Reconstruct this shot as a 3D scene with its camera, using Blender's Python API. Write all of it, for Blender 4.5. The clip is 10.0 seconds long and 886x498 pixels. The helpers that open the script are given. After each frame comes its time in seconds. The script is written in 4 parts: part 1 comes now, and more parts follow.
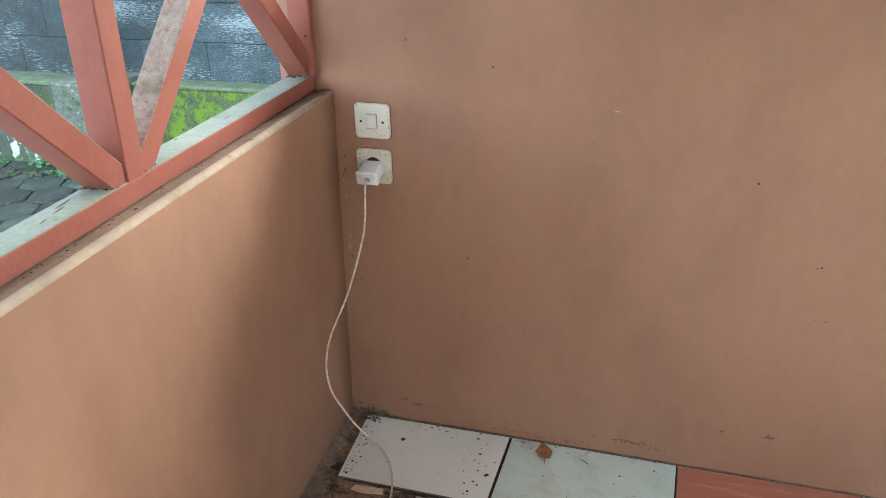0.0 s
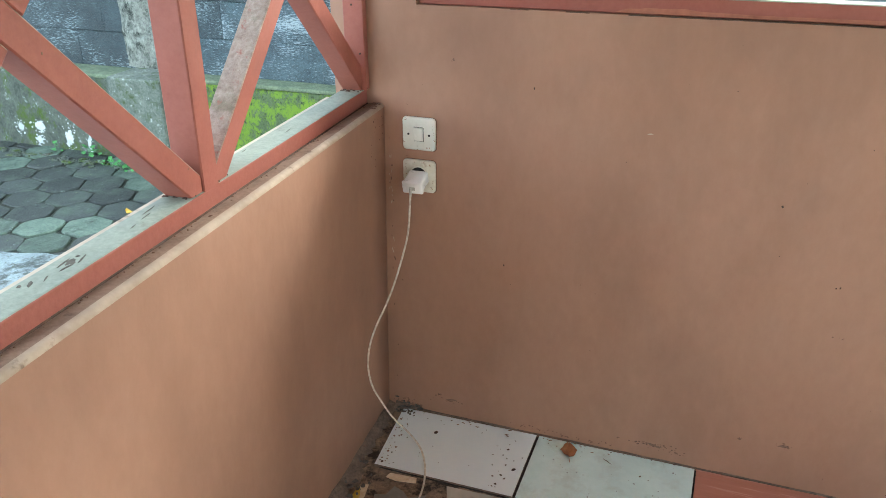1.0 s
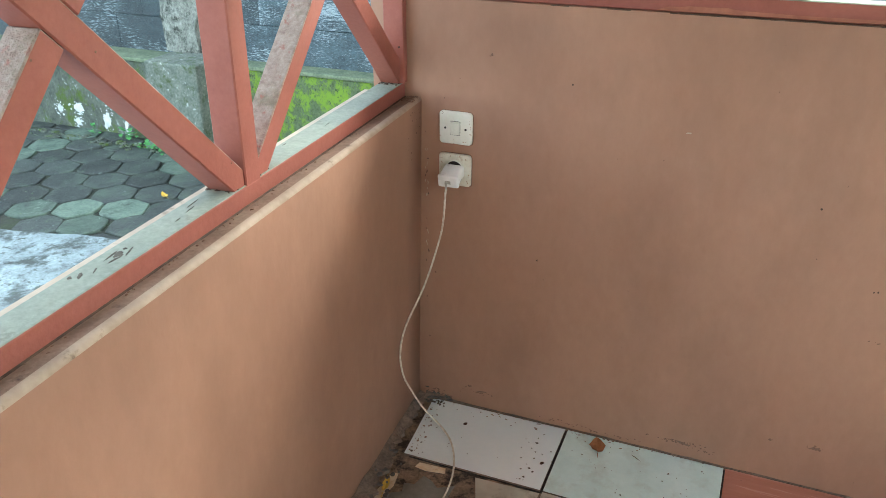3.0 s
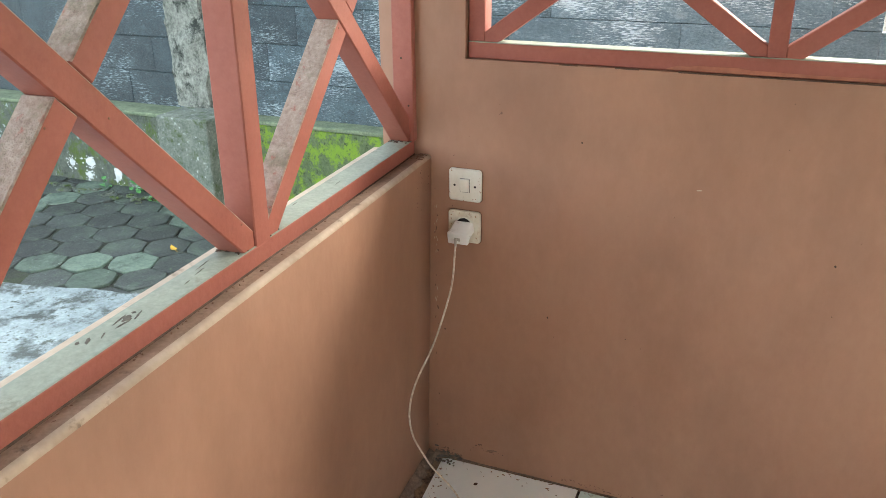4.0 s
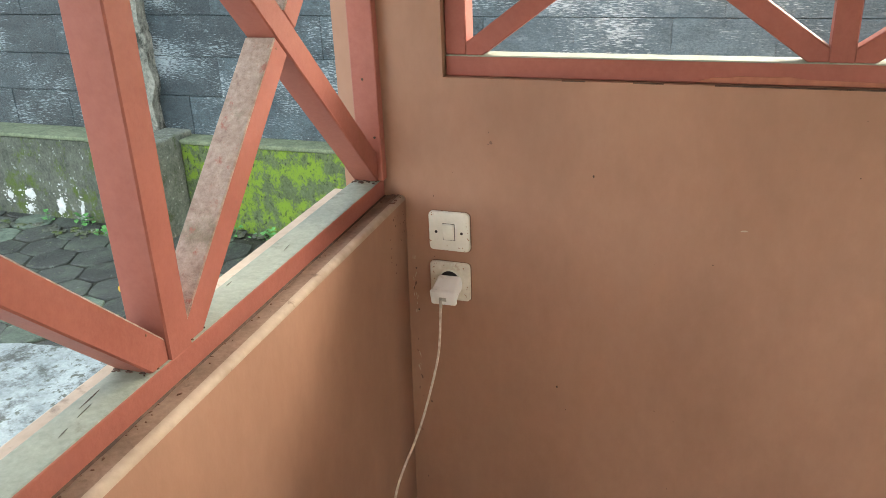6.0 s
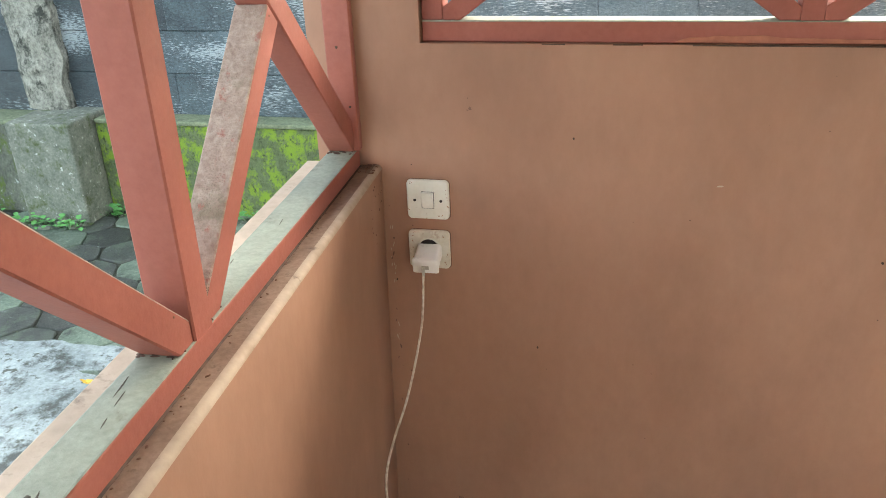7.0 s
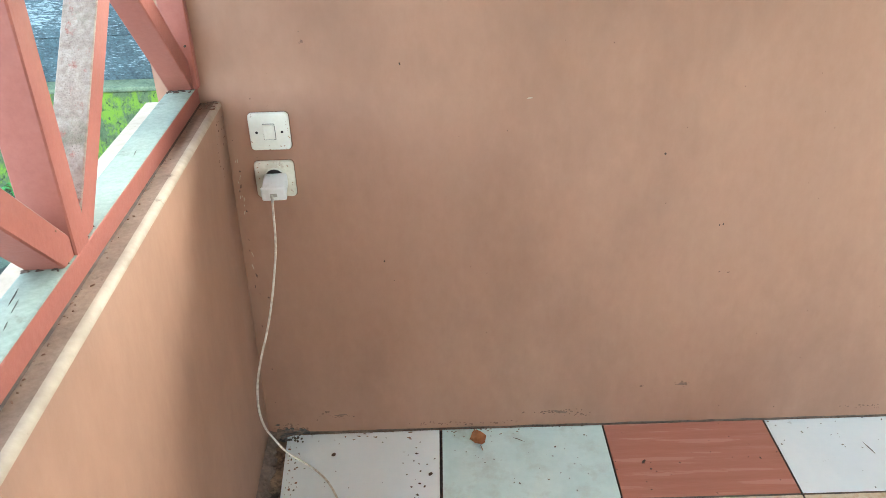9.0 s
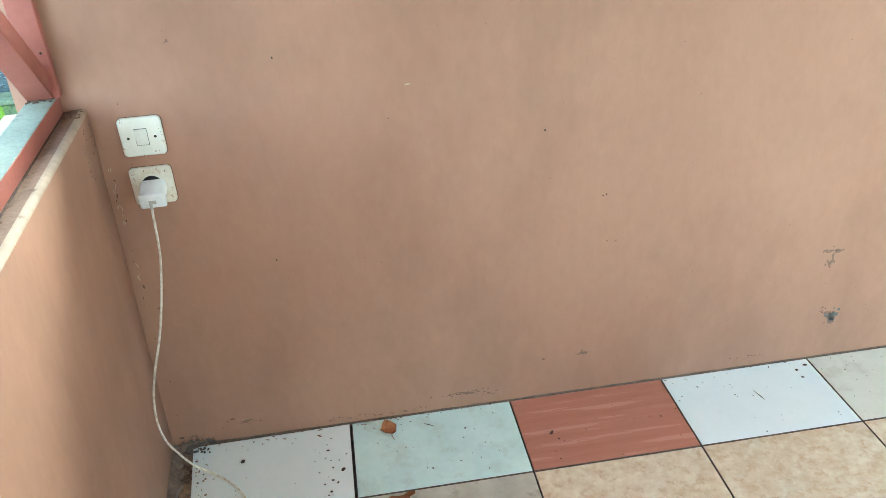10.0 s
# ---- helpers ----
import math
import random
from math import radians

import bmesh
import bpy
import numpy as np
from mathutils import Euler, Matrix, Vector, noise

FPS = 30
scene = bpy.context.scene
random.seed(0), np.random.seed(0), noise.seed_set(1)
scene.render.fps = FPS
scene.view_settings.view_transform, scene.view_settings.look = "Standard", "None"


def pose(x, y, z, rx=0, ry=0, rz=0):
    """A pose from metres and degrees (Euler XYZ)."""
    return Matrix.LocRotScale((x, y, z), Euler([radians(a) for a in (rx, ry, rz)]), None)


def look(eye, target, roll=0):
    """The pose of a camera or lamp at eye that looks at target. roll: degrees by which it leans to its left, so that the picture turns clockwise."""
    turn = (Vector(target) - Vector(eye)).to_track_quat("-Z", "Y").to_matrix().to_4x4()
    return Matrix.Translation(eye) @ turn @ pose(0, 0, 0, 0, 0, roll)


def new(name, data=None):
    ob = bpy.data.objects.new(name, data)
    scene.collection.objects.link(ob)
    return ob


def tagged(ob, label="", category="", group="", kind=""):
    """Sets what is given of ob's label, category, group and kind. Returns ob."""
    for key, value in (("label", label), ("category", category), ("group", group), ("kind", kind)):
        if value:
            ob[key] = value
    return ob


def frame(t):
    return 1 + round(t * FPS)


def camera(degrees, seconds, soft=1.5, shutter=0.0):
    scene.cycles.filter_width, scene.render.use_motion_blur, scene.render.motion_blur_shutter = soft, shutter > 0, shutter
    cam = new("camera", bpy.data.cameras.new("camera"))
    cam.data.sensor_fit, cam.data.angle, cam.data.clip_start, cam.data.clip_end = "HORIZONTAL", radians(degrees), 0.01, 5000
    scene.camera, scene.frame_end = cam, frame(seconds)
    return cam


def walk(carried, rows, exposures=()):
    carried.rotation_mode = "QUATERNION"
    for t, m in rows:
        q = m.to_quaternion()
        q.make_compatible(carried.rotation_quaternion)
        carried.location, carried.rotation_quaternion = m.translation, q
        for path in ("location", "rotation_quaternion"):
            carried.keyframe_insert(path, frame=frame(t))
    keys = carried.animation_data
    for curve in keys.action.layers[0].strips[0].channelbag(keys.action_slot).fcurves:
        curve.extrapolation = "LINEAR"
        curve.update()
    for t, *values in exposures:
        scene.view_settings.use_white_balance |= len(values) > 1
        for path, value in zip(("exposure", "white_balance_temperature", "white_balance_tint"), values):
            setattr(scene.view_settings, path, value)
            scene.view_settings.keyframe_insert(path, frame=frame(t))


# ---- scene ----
cam = camera(57.1, 10.0, soft=0.8)
PATH = [
    (0, (0.763, -1.639, 1.299), (0.213, 0.09, 0.459), -1.5),
    (0.5, (0.771, -1.694, 1.342), (0.202, 0.028, 0.497), -0.9),
    (1, (0.774, -1.738, 1.376), (0.156, -0.037, 0.524), -0.4),
    (1.5, (0.773, -1.767, 1.404), (0.122, -0.085, 0.542), 0.2),
    (2, (0.767, -1.772, 1.407), (0.094, -0.111, 0.519), 0.2),
    (3.5, (0.759, -1.733, 1.397), (0.079, -0.07, 0.518), -0.3),
    (4, (0.748, -1.731, 1.413), (0.038, -0.03, 0.638), -0.4),
    (4.5, (0.704, -1.639, 1.385), (-0.014, 0.1, 0.707), -0.7),
    (5, (0.687, -1.485, 1.381), (-0.039, 0.245, 0.689), -0.8),
    (6.5, (0.519, -1.374, 1.383), (-0.036, 0.363, 0.561), -2.9),
    (7, (0.456, -1.419, 1.381), (0.028, 0.34, 0.53), -2.3),
    (7.5, (0.438, -1.534, 1.377), (0.061, 0.229, 0.51), -2.6),
    (8, (0.425, -1.608, 1.377), (0.139, 0.162, 0.491), -2.4),
    (8.5, (0.423, -1.614, 1.37), (0.268, 0.157, 0.453), -1.7),
    (9, (0.447, -1.591, 1.367), (0.431, 0.17, 0.42), -2.1),
    (9.5, (0.466, -1.589, 1.359), (0.551, 0.158, 0.389), -3.2),
    (10, (0.478, -1.592, 1.36), (0.687, 0.14, 0.383), -3.6),
]
EXPO = [(0.0, 3.21, 6150, 0), (2.0, 3.17, 6150, -2), (3.5, 3.15, 6250, 0), (4.5, 2.97, 7350, 7), (6.5, 3.07, 7300, 7), (8.0, 3.15, 6200, 0), (8.5, 3.25, 6100, -1), (9.0, 3.73, 5800, -6), (10.0, 3.83, 5500, -13)]
walk(cam, [(t, look(eye, target, roll)) for t, eye, target, roll in PATH], EXPO)

# ---- light ----
world = bpy.data.worlds.new("overcast_sky")
world.use_nodes = True
scene.world = world
wn = world.node_tree
sky = wn.nodes.new("ShaderNodeTexSky")
sky.sky_type = "NISHITA"
sky.sun_disc = False
sky.sun_elevation = radians(35)
sky.sun_rotation = radians(34)
sky.air_density, sky.dust_density, sky.ozone_density = 1.0, 2.5, 1.0
veil = wn.nodes.new("ShaderNodeHueSaturation")
veil.inputs["Saturation"].default_value = 0.5
wn.links.new(sky.outputs["Color"], veil.inputs["Color"])
wn.links.new(veil.outputs["Color"], wn.nodes["Background"].inputs["Color"])
wn.nodes["Background"].inputs["Strength"].default_value = 0.15
sun_data = bpy.data.lights.new("sun", "SUN")
sun_data.energy, sun_data.angle, sun_data.color = 0.34, radians(18), (1.0, 0.96, 0.9)
sun = new("sun", sun_data)
sun.matrix_world = look((1.7, 2.5, 2.12), (0.0, 0.0, 0.0))


# ---- materials ----
def surface(name, dark, light, scale=6.0, rough=0.7, bump=0.15, fine=60.0, metal=0.0, stain=None, stain_scale=2.0,
            stain_lo=0.55, stain_hi=0.75, streak=(1, 1, 1), distance=0.002, spec=0.4, vary=0.0, detail=6.0, coat=0.0, placed=False, crisp=0.5, grain=0.3, speck=None):
    """Two-scale mottled surface with fine relief and an optional third colour in patches."""
    m = bpy.data.materials.new(name)
    m.use_nodes = True
    n, k = m.node_tree.nodes, m.node_tree.links
    bsdf = n["Principled BSDF"]
    bsdf.inputs["Metallic"].default_value = metal
    bsdf.inputs["Specular IOR Level"].default_value = spec
    bsdf.inputs["Coat Weight"].default_value = coat
    co = n.new("ShaderNodeTexCoord")
    mp = n.new("ShaderNodeMapping")
    mp.inputs["Scale"].default_value = streak
    if placed:
        k.new(n.new("ShaderNodeNewGeometry").outputs["Position"], mp.inputs["Vector"])
    else:
        k.new(co.outputs["Object"], mp.inputs["Vector"])
    vec = mp.outputs["Vector"]
    info = n.new("ShaderNodeObjectInfo")
    if vary and not placed:
        add = n.new("ShaderNodeVectorMath")
        add.operation = "MULTIPLY_ADD"
        add.inputs[1].default_value = (37, 19, 53)
        k.new(info.outputs["Random"], add.inputs[0])
        k.new(mp.outputs["Vector"], add.inputs[2])
        vec = add.outputs["Vector"]
    big = n.new("ShaderNodeTexNoise")
    big.inputs["Scale"].default_value, big.inputs["Detail"].default_value = scale, detail
    small = n.new("ShaderNodeTexNoise")
    small.inputs["Scale"].default_value, small.inputs["Detail"].default_value = fine, 4.0
    big.inputs["Roughness"].default_value = small.inputs["Roughness"].default_value = crisp
    k.new(vec, big.inputs["Vector"])
    k.new(vec, small.inputs["Vector"])
    ramp = n.new("ShaderNodeValToRGB")
    ramp.color_ramp.elements[0].position, ramp.color_ramp.elements[0].color = 0.36, (*dark, 1)
    ramp.color_ramp.elements[1].position, ramp.color_ramp.elements[1].color = 0.64, (*light, 1)
    blend = n.new("ShaderNodeMath")
    blend.operation = "MULTIPLY_ADD"
    blend.inputs[1].default_value = grain
    k.new(small.outputs["Fac"], blend.inputs[0])
    shift = n.new("ShaderNodeMath")
    shift.operation = "MULTIPLY_ADD"
    shift.inputs[1].default_value, shift.inputs[2].default_value = 1 - grain, 0.0
    k.new(big.outputs["Fac"], shift.inputs[0])
    k.new(shift.outputs[0], blend.inputs[2])
    k.new(blend.outputs[0], ramp.inputs["Fac"])
    colour = ramp.outputs["Color"]
    if vary:
        bright = n.new("ShaderNodeMapRange")
        bright.inputs["To Min"].default_value, bright.inputs["To Max"].default_value = 1 - vary, 1 + vary
        k.new(info.outputs["Random"], bright.inputs["Value"])
        tone = n.new("ShaderNodeVectorMath")
        tone.operation = "SCALE"
        k.new(colour, tone.inputs[0])
        k.new(bright.outputs[0], tone.inputs["Scale"])
        colour = tone.outputs["Vector"]
    if stain:
        patch = n.new("ShaderNodeTexNoise")
        patch.inputs["Scale"].default_value, patch.inputs["Detail"].default_value = stain_scale, 9.0
        patch.inputs["Roughness"].default_value = max(0.62, crisp)
        off = n.new("ShaderNodeVectorMath")
        off.inputs[1].default_value = (7.3, 2.1, 5.7)
        k.new(vec, off.inputs[0])
        k.new(off.outputs["Vector"], patch.inputs["Vector"])
        edge = n.new("ShaderNodeMapRange")
        edge.inputs["From Min"].default_value, edge.inputs["From Max"].default_value = stain_lo, stain_hi
        k.new(patch.outputs["Fac"], edge.inputs["Value"])
        mix = n.new("ShaderNodeMix")
        mix.data_type = "RGBA"
        k.new(edge.outputs[0], mix.inputs["Factor"])
        k.new(colour, mix.inputs["A"])
        mix.inputs["B"].default_value = (*stain, 1)
        colour = mix.outputs["Result"]
    if speck:
        tint, speck_scale, speck_lo, speck_hi, stretch = speck[:5]
        way = n.new("ShaderNodeMapping")
        way.inputs["Scale"].default_value = stretch
        k.new(vec, way.inputs["Vector"])
        flecks = n.new("ShaderNodeTexNoise")
        flecks.inputs["Scale"].default_value, flecks.inputs["Detail"].default_value, flecks.inputs["Roughness"].default_value = speck_scale, 5.0, 0.65
        k.new(way.outputs["Vector"], flecks.inputs["Vector"])
        lift = n.new("ShaderNodeMath")
        lift.operation = "MULTIPLY_ADD"
        lift.inputs[1].default_value = 0.45
        mask = big
        if len(speck) > 5:
            mask = n.new("ShaderNodeTexNoise")
            mask.inputs["Scale"].default_value, mask.inputs["Detail"].default_value = speck[5], 3.0
            k.new(vec, mask.inputs["Vector"])
            lift.inputs[1].default_value = 0.9
        k.new(mask.outputs["Fac"], lift.inputs[0])
        k.new(flecks.outputs["Fac"], lift.inputs[2])
        cut = n.new("ShaderNodeMapRange")
        cut.inputs["From Min"].default_value, cut.inputs["From Max"].default_value = speck_lo, speck_hi
        k.new(lift.outputs[0], cut.inputs["Value"])
        dotted = n.new("ShaderNodeMix")
        dotted.data_type = "RGBA"
        k.new(cut.outputs[0], dotted.inputs["Factor"])
        k.new(colour, dotted.inputs["A"])
        dotted.inputs["B"].default_value = (*tint, 1)
        colour = dotted.outputs["Result"]
    k.new(colour, bsdf.inputs["Base Color"])
    gloss = n.new("ShaderNodeMapRange")
    gloss.inputs["To Min"].default_value, gloss.inputs["To Max"].default_value = max(rough - 0.12, 0.03), min(rough + 0.12, 1)
    k.new(big.outputs["Fac"], gloss.inputs["Value"])
    k.new(gloss.outputs[0], bsdf.inputs["Roughness"])
    if bump:
        relief = n.new("ShaderNodeBump")
        relief.inputs["Strength"].default_value, relief.inputs["Distance"].default_value = bump, distance
        k.new(small.outputs["Fac"], relief.inputs["Height"])
        k.new(relief.outputs["Normal"], bsdf.inputs["Normal"])
    return m


PAINT = surface("salmon_wall_paint", (0.352, 0.192, 0.127), (0.412, 0.234, 0.161), 2.2, 0.62, 0.15, 45, streak=(1, 1, 0.55), crisp=0.6, stain=(0.240, 0.130, 0.087), stain_scale=1.9, stain_lo=0.46, stain_hi=0.78, distance=0.003)
# Cream of the paint chips; on the low wall's arris it paints skylight
CREAM = surface("cream_chip_lit_edge", (0.36, 0.28, 0.21), (0.50, 0.405, 0.315), 14, 0.75, 0.3, 80, stain=(0.16, 0.11, 0.08), stain_scale=22, stain_lo=0.62, stain_hi=0.72)
CREAMOUT = surface("weathered_cream_render", (0.44, 0.36, 0.27), (0.58, 0.48, 0.37), 9, 0.8, 0.4, 80, stain=(0.16, 0.12, 0.09), stain_scale=22, stain_lo=0.6, stain_hi=0.72)
LEDGE = surface("dusty_ledge", (0.20, 0.135, 0.10), (0.33, 0.235, 0.175), 14, 0.9, 0.5, 120, stain=(0.07, 0.05, 0.04), stain_scale=34, stain_lo=0.62, stain_hi=0.76)
RED = surface("red_wood_paint", (0.285, 0.090, 0.068), (0.360, 0.124, 0.094), 5, 0.55, 0.25, 110, stain=(0.28, 0.10, 0.068), stain_scale=9, stain_lo=0.58, stain_hi=0.78, spec=0.3, crisp=0.65)
WORN = surface("weathered_wood", (0.27, 0.185, 0.150), (0.52, 0.42, 0.355), 34, 0.85, 1.0, 120, stain=(0.20, 0.185, 0.12), stain_scale=11, stain_lo=0.54, stain_hi=0.72, distance=0.006, crisp=0.74, grain=0.5, speck=((0.36, 0.165, 0.13), 62, 0.82, 0.92, (1, 0.6, 0.6)))
RAILTOP = surface("grey_green_worn_rail", (0.20, 0.23, 0.185), (0.32, 0.35, 0.285), 11, 0.72, 0.4, 100, stain=(0.13, 0.12, 0.09), stain_scale=13, stain_lo=0.6, stain_hi=0.72, crisp=0.72, grain=0.45)
SPLIT = surface("bare_split_wood", (0.36, 0.135, 0.085), (0.45, 0.18, 0.115), 40, 0.8, 0.5, 120)
PLATE = surface("aged_white_plastic", (0.74, 0.73, 0.64), (0.83, 0.82, 0.74), 30, 0.35, 0.05, 150, stain=(0.30, 0.17, 0.10), stain_scale=55, stain_lo=0.66, stain_hi=0.74)
SOCKET = surface("stained_cream_plastic", (0.66, 0.62, 0.52), (0.80, 0.77, 0.68), 40, 0.4, 0.05, 150, stain=(0.36, 0.21, 0.12), stain_scale=38, stain_lo=0.57, stain_hi=0.72)
WHITE = surface("white_charger_plastic", (0.84, 0.85, 0.84), (0.89, 0.90, 0.90), 40, 0.3, 0.0)
GREYPLUG = surface("grey_plastic", (0.40, 0.39, 0.36), (0.48, 0.47, 0.44), 40, 0.45, 0.0)
# Near-black that paints the shade of small recesses
DARK = surface("recess_shade_black", (0.02, 0.018, 0.016), (0.04, 0.035, 0.03), 40, 0.6, 0.0)
CORD = surface("braided_cord", (0.50, 0.43, 0.36), (0.84, 0.80, 0.72), 110, 0.8, 0.6, 600, distance=0.001)
GROUT = surface("grimy_mortar", (0.085, 0.066, 0.055), (0.28, 0.20, 0.155), 25, 0.95, 0.8, 140, stain=(0.22, 0.11, 0.07), stain_scale=15, stain_lo=0.58, stain_hi=0.7, distance=0.004, crisp=0.74, grain=0.45)
SOIL = surface("broken_screed", (0.12, 0.09, 0.066), (0.42, 0.29, 0.205), 13, 0.95, 0.9, 90, stain=(0.05, 0.04, 0.035), stain_scale=17, stain_lo=0.5, stain_hi=0.6, distance=0.006, crisp=0.72, grain=0.45)
CEMENT = surface("grey_cement_patch", (0.21, 0.205, 0.18), (0.31, 0.30, 0.265), 16, 0.7, 0.3, 110)
T_WHITE = surface("glazed_white_tile", (0.83, 0.89, 0.92), (0.88, 0.93, 0.95), 7, 0.14, 0.02, 60, stain=(0.46, 0.45, 0.43), stain_scale=30, stain_lo=0.66, stain_hi=0.8)
T_GREEN = surface("glazed_pale_green_tile", (0.66, 0.82, 0.80), (0.76, 0.91, 0.89), 12, 0.16, 0.02, 60, stain=(0.58, 0.68, 0.64), stain_scale=14, stain_lo=0.52, stain_hi=0.72, crisp=0.65)
T_WOOD = surface("red_wood_grain_tile", (0.45, 0.185, 0.130), (0.515, 0.225, 0.165), 3, 0.25, 0.05, 30, streak=(1.2, 16, 1), stain=(0.545, 0.265, 0.20), stain_scale=3.2, stain_lo=0.56, stain_hi=0.78)
T_CREAM = surface("glazed_cream_tile", (0.70, 0.69, 0.62), (0.78, 0.77, 0.70), 9, 0.2, 0.02, 60, stain=(0.52, 0.48, 0.40), stain_scale=7)
T_BEIGE = surface("mottled_beige_tile", (0.64, 0.47, 0.32), (0.82, 0.71, 0.56), 30, 0.22, 0.04, 90, stain=(0.58, 0.38, 0.23), stain_scale=42, stain_lo=0.53, stain_hi=0.70, crisp=0.66, vary=0.05)
T_GREY = surface("grey_beige_tile", (0.45, 0.41, 0.34), (0.60, 0.56, 0.48), 14, 0.35, 0.04, 50, stain=(0.25, 0.2, 0.15), stain_scale=20)
# Stretched pale flecks paint in the white specks and the wet highlights
BLOCK = surface("wet_mouldy_block", (0.008, 0.018, 0.026), (0.110, 0.175, 0.205), 9, 0.38, 1.0, 95, stain=(0.20, 0.28, 0.32), stain_scale=14, stain_lo=0.56, stain_hi=0.74, distance=0.010, vary=0.15, spec=0.6, streak=(0.75, 1, 1.25), detail=12, placed=True, crisp=0.78, grain=0.5, speck=((0.38, 0.47, 0.51), 120, 0.99, 1.10, (0.45, 1, 1.5), 3.0))
BLOCKDARK = surface("black_wet_block", (0.006, 0.012, 0.017), (0.060, 0.095, 0.112), 8, 0.38, 1.0, 95, stain=(0.125, 0.175, 0.20), stain_scale=10, stain_lo=0.57, stain_hi=0.76, distance=0.010, vary=0.15, spec=0.6, streak=(0.75, 1, 1.25), detail=12, placed=True, crisp=0.78, grain=0.5, speck=((0.30, 0.38, 0.41), 120, 1.02, 1.12, (0.45, 1, 1.5), 3.0))
BLOCKPALE = surface("pale_blue_grey_block", (0.050, 0.088, 0.108), (0.190, 0.262, 0.300), 10, 0.42, 1.0, 95, stain=(0.33, 0.40, 0.43), stain_scale=13, stain_lo=0.56, stain_hi=0.76, distance=0.010, vary=0.14, spec=0.6, streak=(0.7, 1, 1.3), detail=12, placed=True, crisp=0.78, grain=0.5, speck=((0.60, 0.68, 0.72), 120, 1.04, 1.16, (0.4, 1, 1.6), 3.0))
TILEJOINT = surface("black_tile_grout", (0.012, 0.012, 0.012), (0.06, 0.055, 0.05), 40, 0.9, 0.4, 120)
JOINT = surface("mouldy_mortar", (0.012, 0.022, 0.026), (0.075, 0.115, 0.125), 14, 0.7, 0.8, 90, crisp=0.7)
PILASTER = surface("crumbling_render", (0.06, 0.07, 0.06), (0.40, 0.42, 0.37), 13, 0.85, 1.0, 60, stain=(0.035, 0.042, 0.036), stain_scale=11, stain_lo=0.50, stain_hi=0.60, distance=0.012, detail=10, streak=(1, 1, 0.75), crisp=0.76, grain=0.45)
PLINTH = surface("mossy_plinth_render", (0.045, 0.075, 0.035), (0.17, 0.23, 0.12), 9, 0.85, 0.9, 70, stain=(0.20, 0.34, 0.035), stain_scale=11, stain_lo=0.46, stain_hi=0.56, distance=0.014, streak=(1, 1, 0.8), placed=True, crisp=0.76, grain=0.45, speck=((0.05, 0.075, 0.035), 40, 0.79, 0.88, (1, 1, 1)))
PLINTHDARK = surface("stained_plinth_render", (0.04, 0.055, 0.042), (0.17, 0.19, 0.155), 8, 0.85, 0.9, 70, stain=(0.08, 0.13, 0.02), stain_scale=8, stain_lo=0.5, stain_hi=0.62, distance=0.014, streak=(1, 1, 0.8), placed=True, crisp=0.76, grain=0.45, speck=((0.36, 0.42, 0.40), 38, 0.84, 0.92, (1, 1, 1)))
PLINTHGREY = surface("grey_plinth_render", (0.07, 0.09, 0.075), (0.24, 0.27, 0.225), 10, 0.85, 0.9, 70, stain=(0.06, 0.09, 0.03), stain_scale=9, stain_lo=0.52, stain_hi=0.64, distance=0.006, crisp=0.76, grain=0.45, speck=((0.42, 0.47, 0.44), 42, 0.84, 0.93, (1, 1, 1)))
LEDGECAP = surface("plinth_cap", (0.08, 0.11, 0.07), (0.22, 0.27, 0.17), 10, 0.85, 0.8, 70, crisp=0.72, grain=0.45)
FLAKE = surface("flaking_whitewash", (0.50, 0.54, 0.54), (0.66, 0.70, 0.70), 25, 0.8, 0.6, 90)
PAVER = surface("dark_hex_paver", (0.018, 0.024, 0.022), (0.064, 0.076, 0.068), 12, 0.6, 0.8, 90, stain=(0.085, 0.115, 0.085), stain_scale=6, stain_lo=0.5, stain_hi=0.64, distance=0.008, vary=0.35, spec=0.5, crisp=0.76, grain=0.45, speck=((0.16, 0.20, 0.18), 60, 0.86, 0.94, (1, 1, 1)))
PAVERPALE = surface("algae_hex_paver", (0.05, 0.08, 0.06), (0.16, 0.215, 0.165), 12, 0.65, 0.8, 90, stain=(0.045, 0.06, 0.05), stain_scale=8, stain_lo=0.5, stain_hi=0.64, distance=0.005, vary=0.3, crisp=0.76, grain=0.45, speck=((0.24, 0.30, 0.25), 60, 0.86, 0.94, (1, 1, 1)))
EARTH = surface("dark_wet_earth", (0.018, 0.020, 0.015), (0.05, 0.056, 0.04), 9, 0.8, 1.0, 60, stain=(0.05, 0.075, 0.025), stain_scale=6, distance=0.01, crisp=0.72, grain=0.45)
APRON = surface("wet_concrete_apron", (0.12, 0.16, 0.165), (0.36, 0.43, 0.44), 6, 0.5, 0.6, 60, stain=(0.045, 0.055, 0.05), stain_scale=7, stain_lo=0.50, stain_hi=0.60, distance=0.004, spec=0.5, crisp=0.76, grain=0.45, speck=((0.06, 0.075, 0.06), 34, 0.80, 0.88, (1, 1, 1)))
LEAF = surface("fresh_leaf", (0.07, 0.27, 0.07), (0.15, 0.42, 0.13), 40, 0.5, 0.1, 200)
DRYLEAF = surface("dry_leaf", (0.24, 0.085, 0.03), (0.36, 0.15, 0.06), 45, 0.7, 0.3, 200)
YELLOWLEAF = surface("yellow_leaf", (0.55, 0.33, 0.04), (0.68, 0.46, 0.08), 45, 0.6, 0.3, 200)
SPECK = surface("dark_speck", (0.05, 0.03, 0.022), (0.11, 0.065, 0.045), 60, 0.8, 0.0)
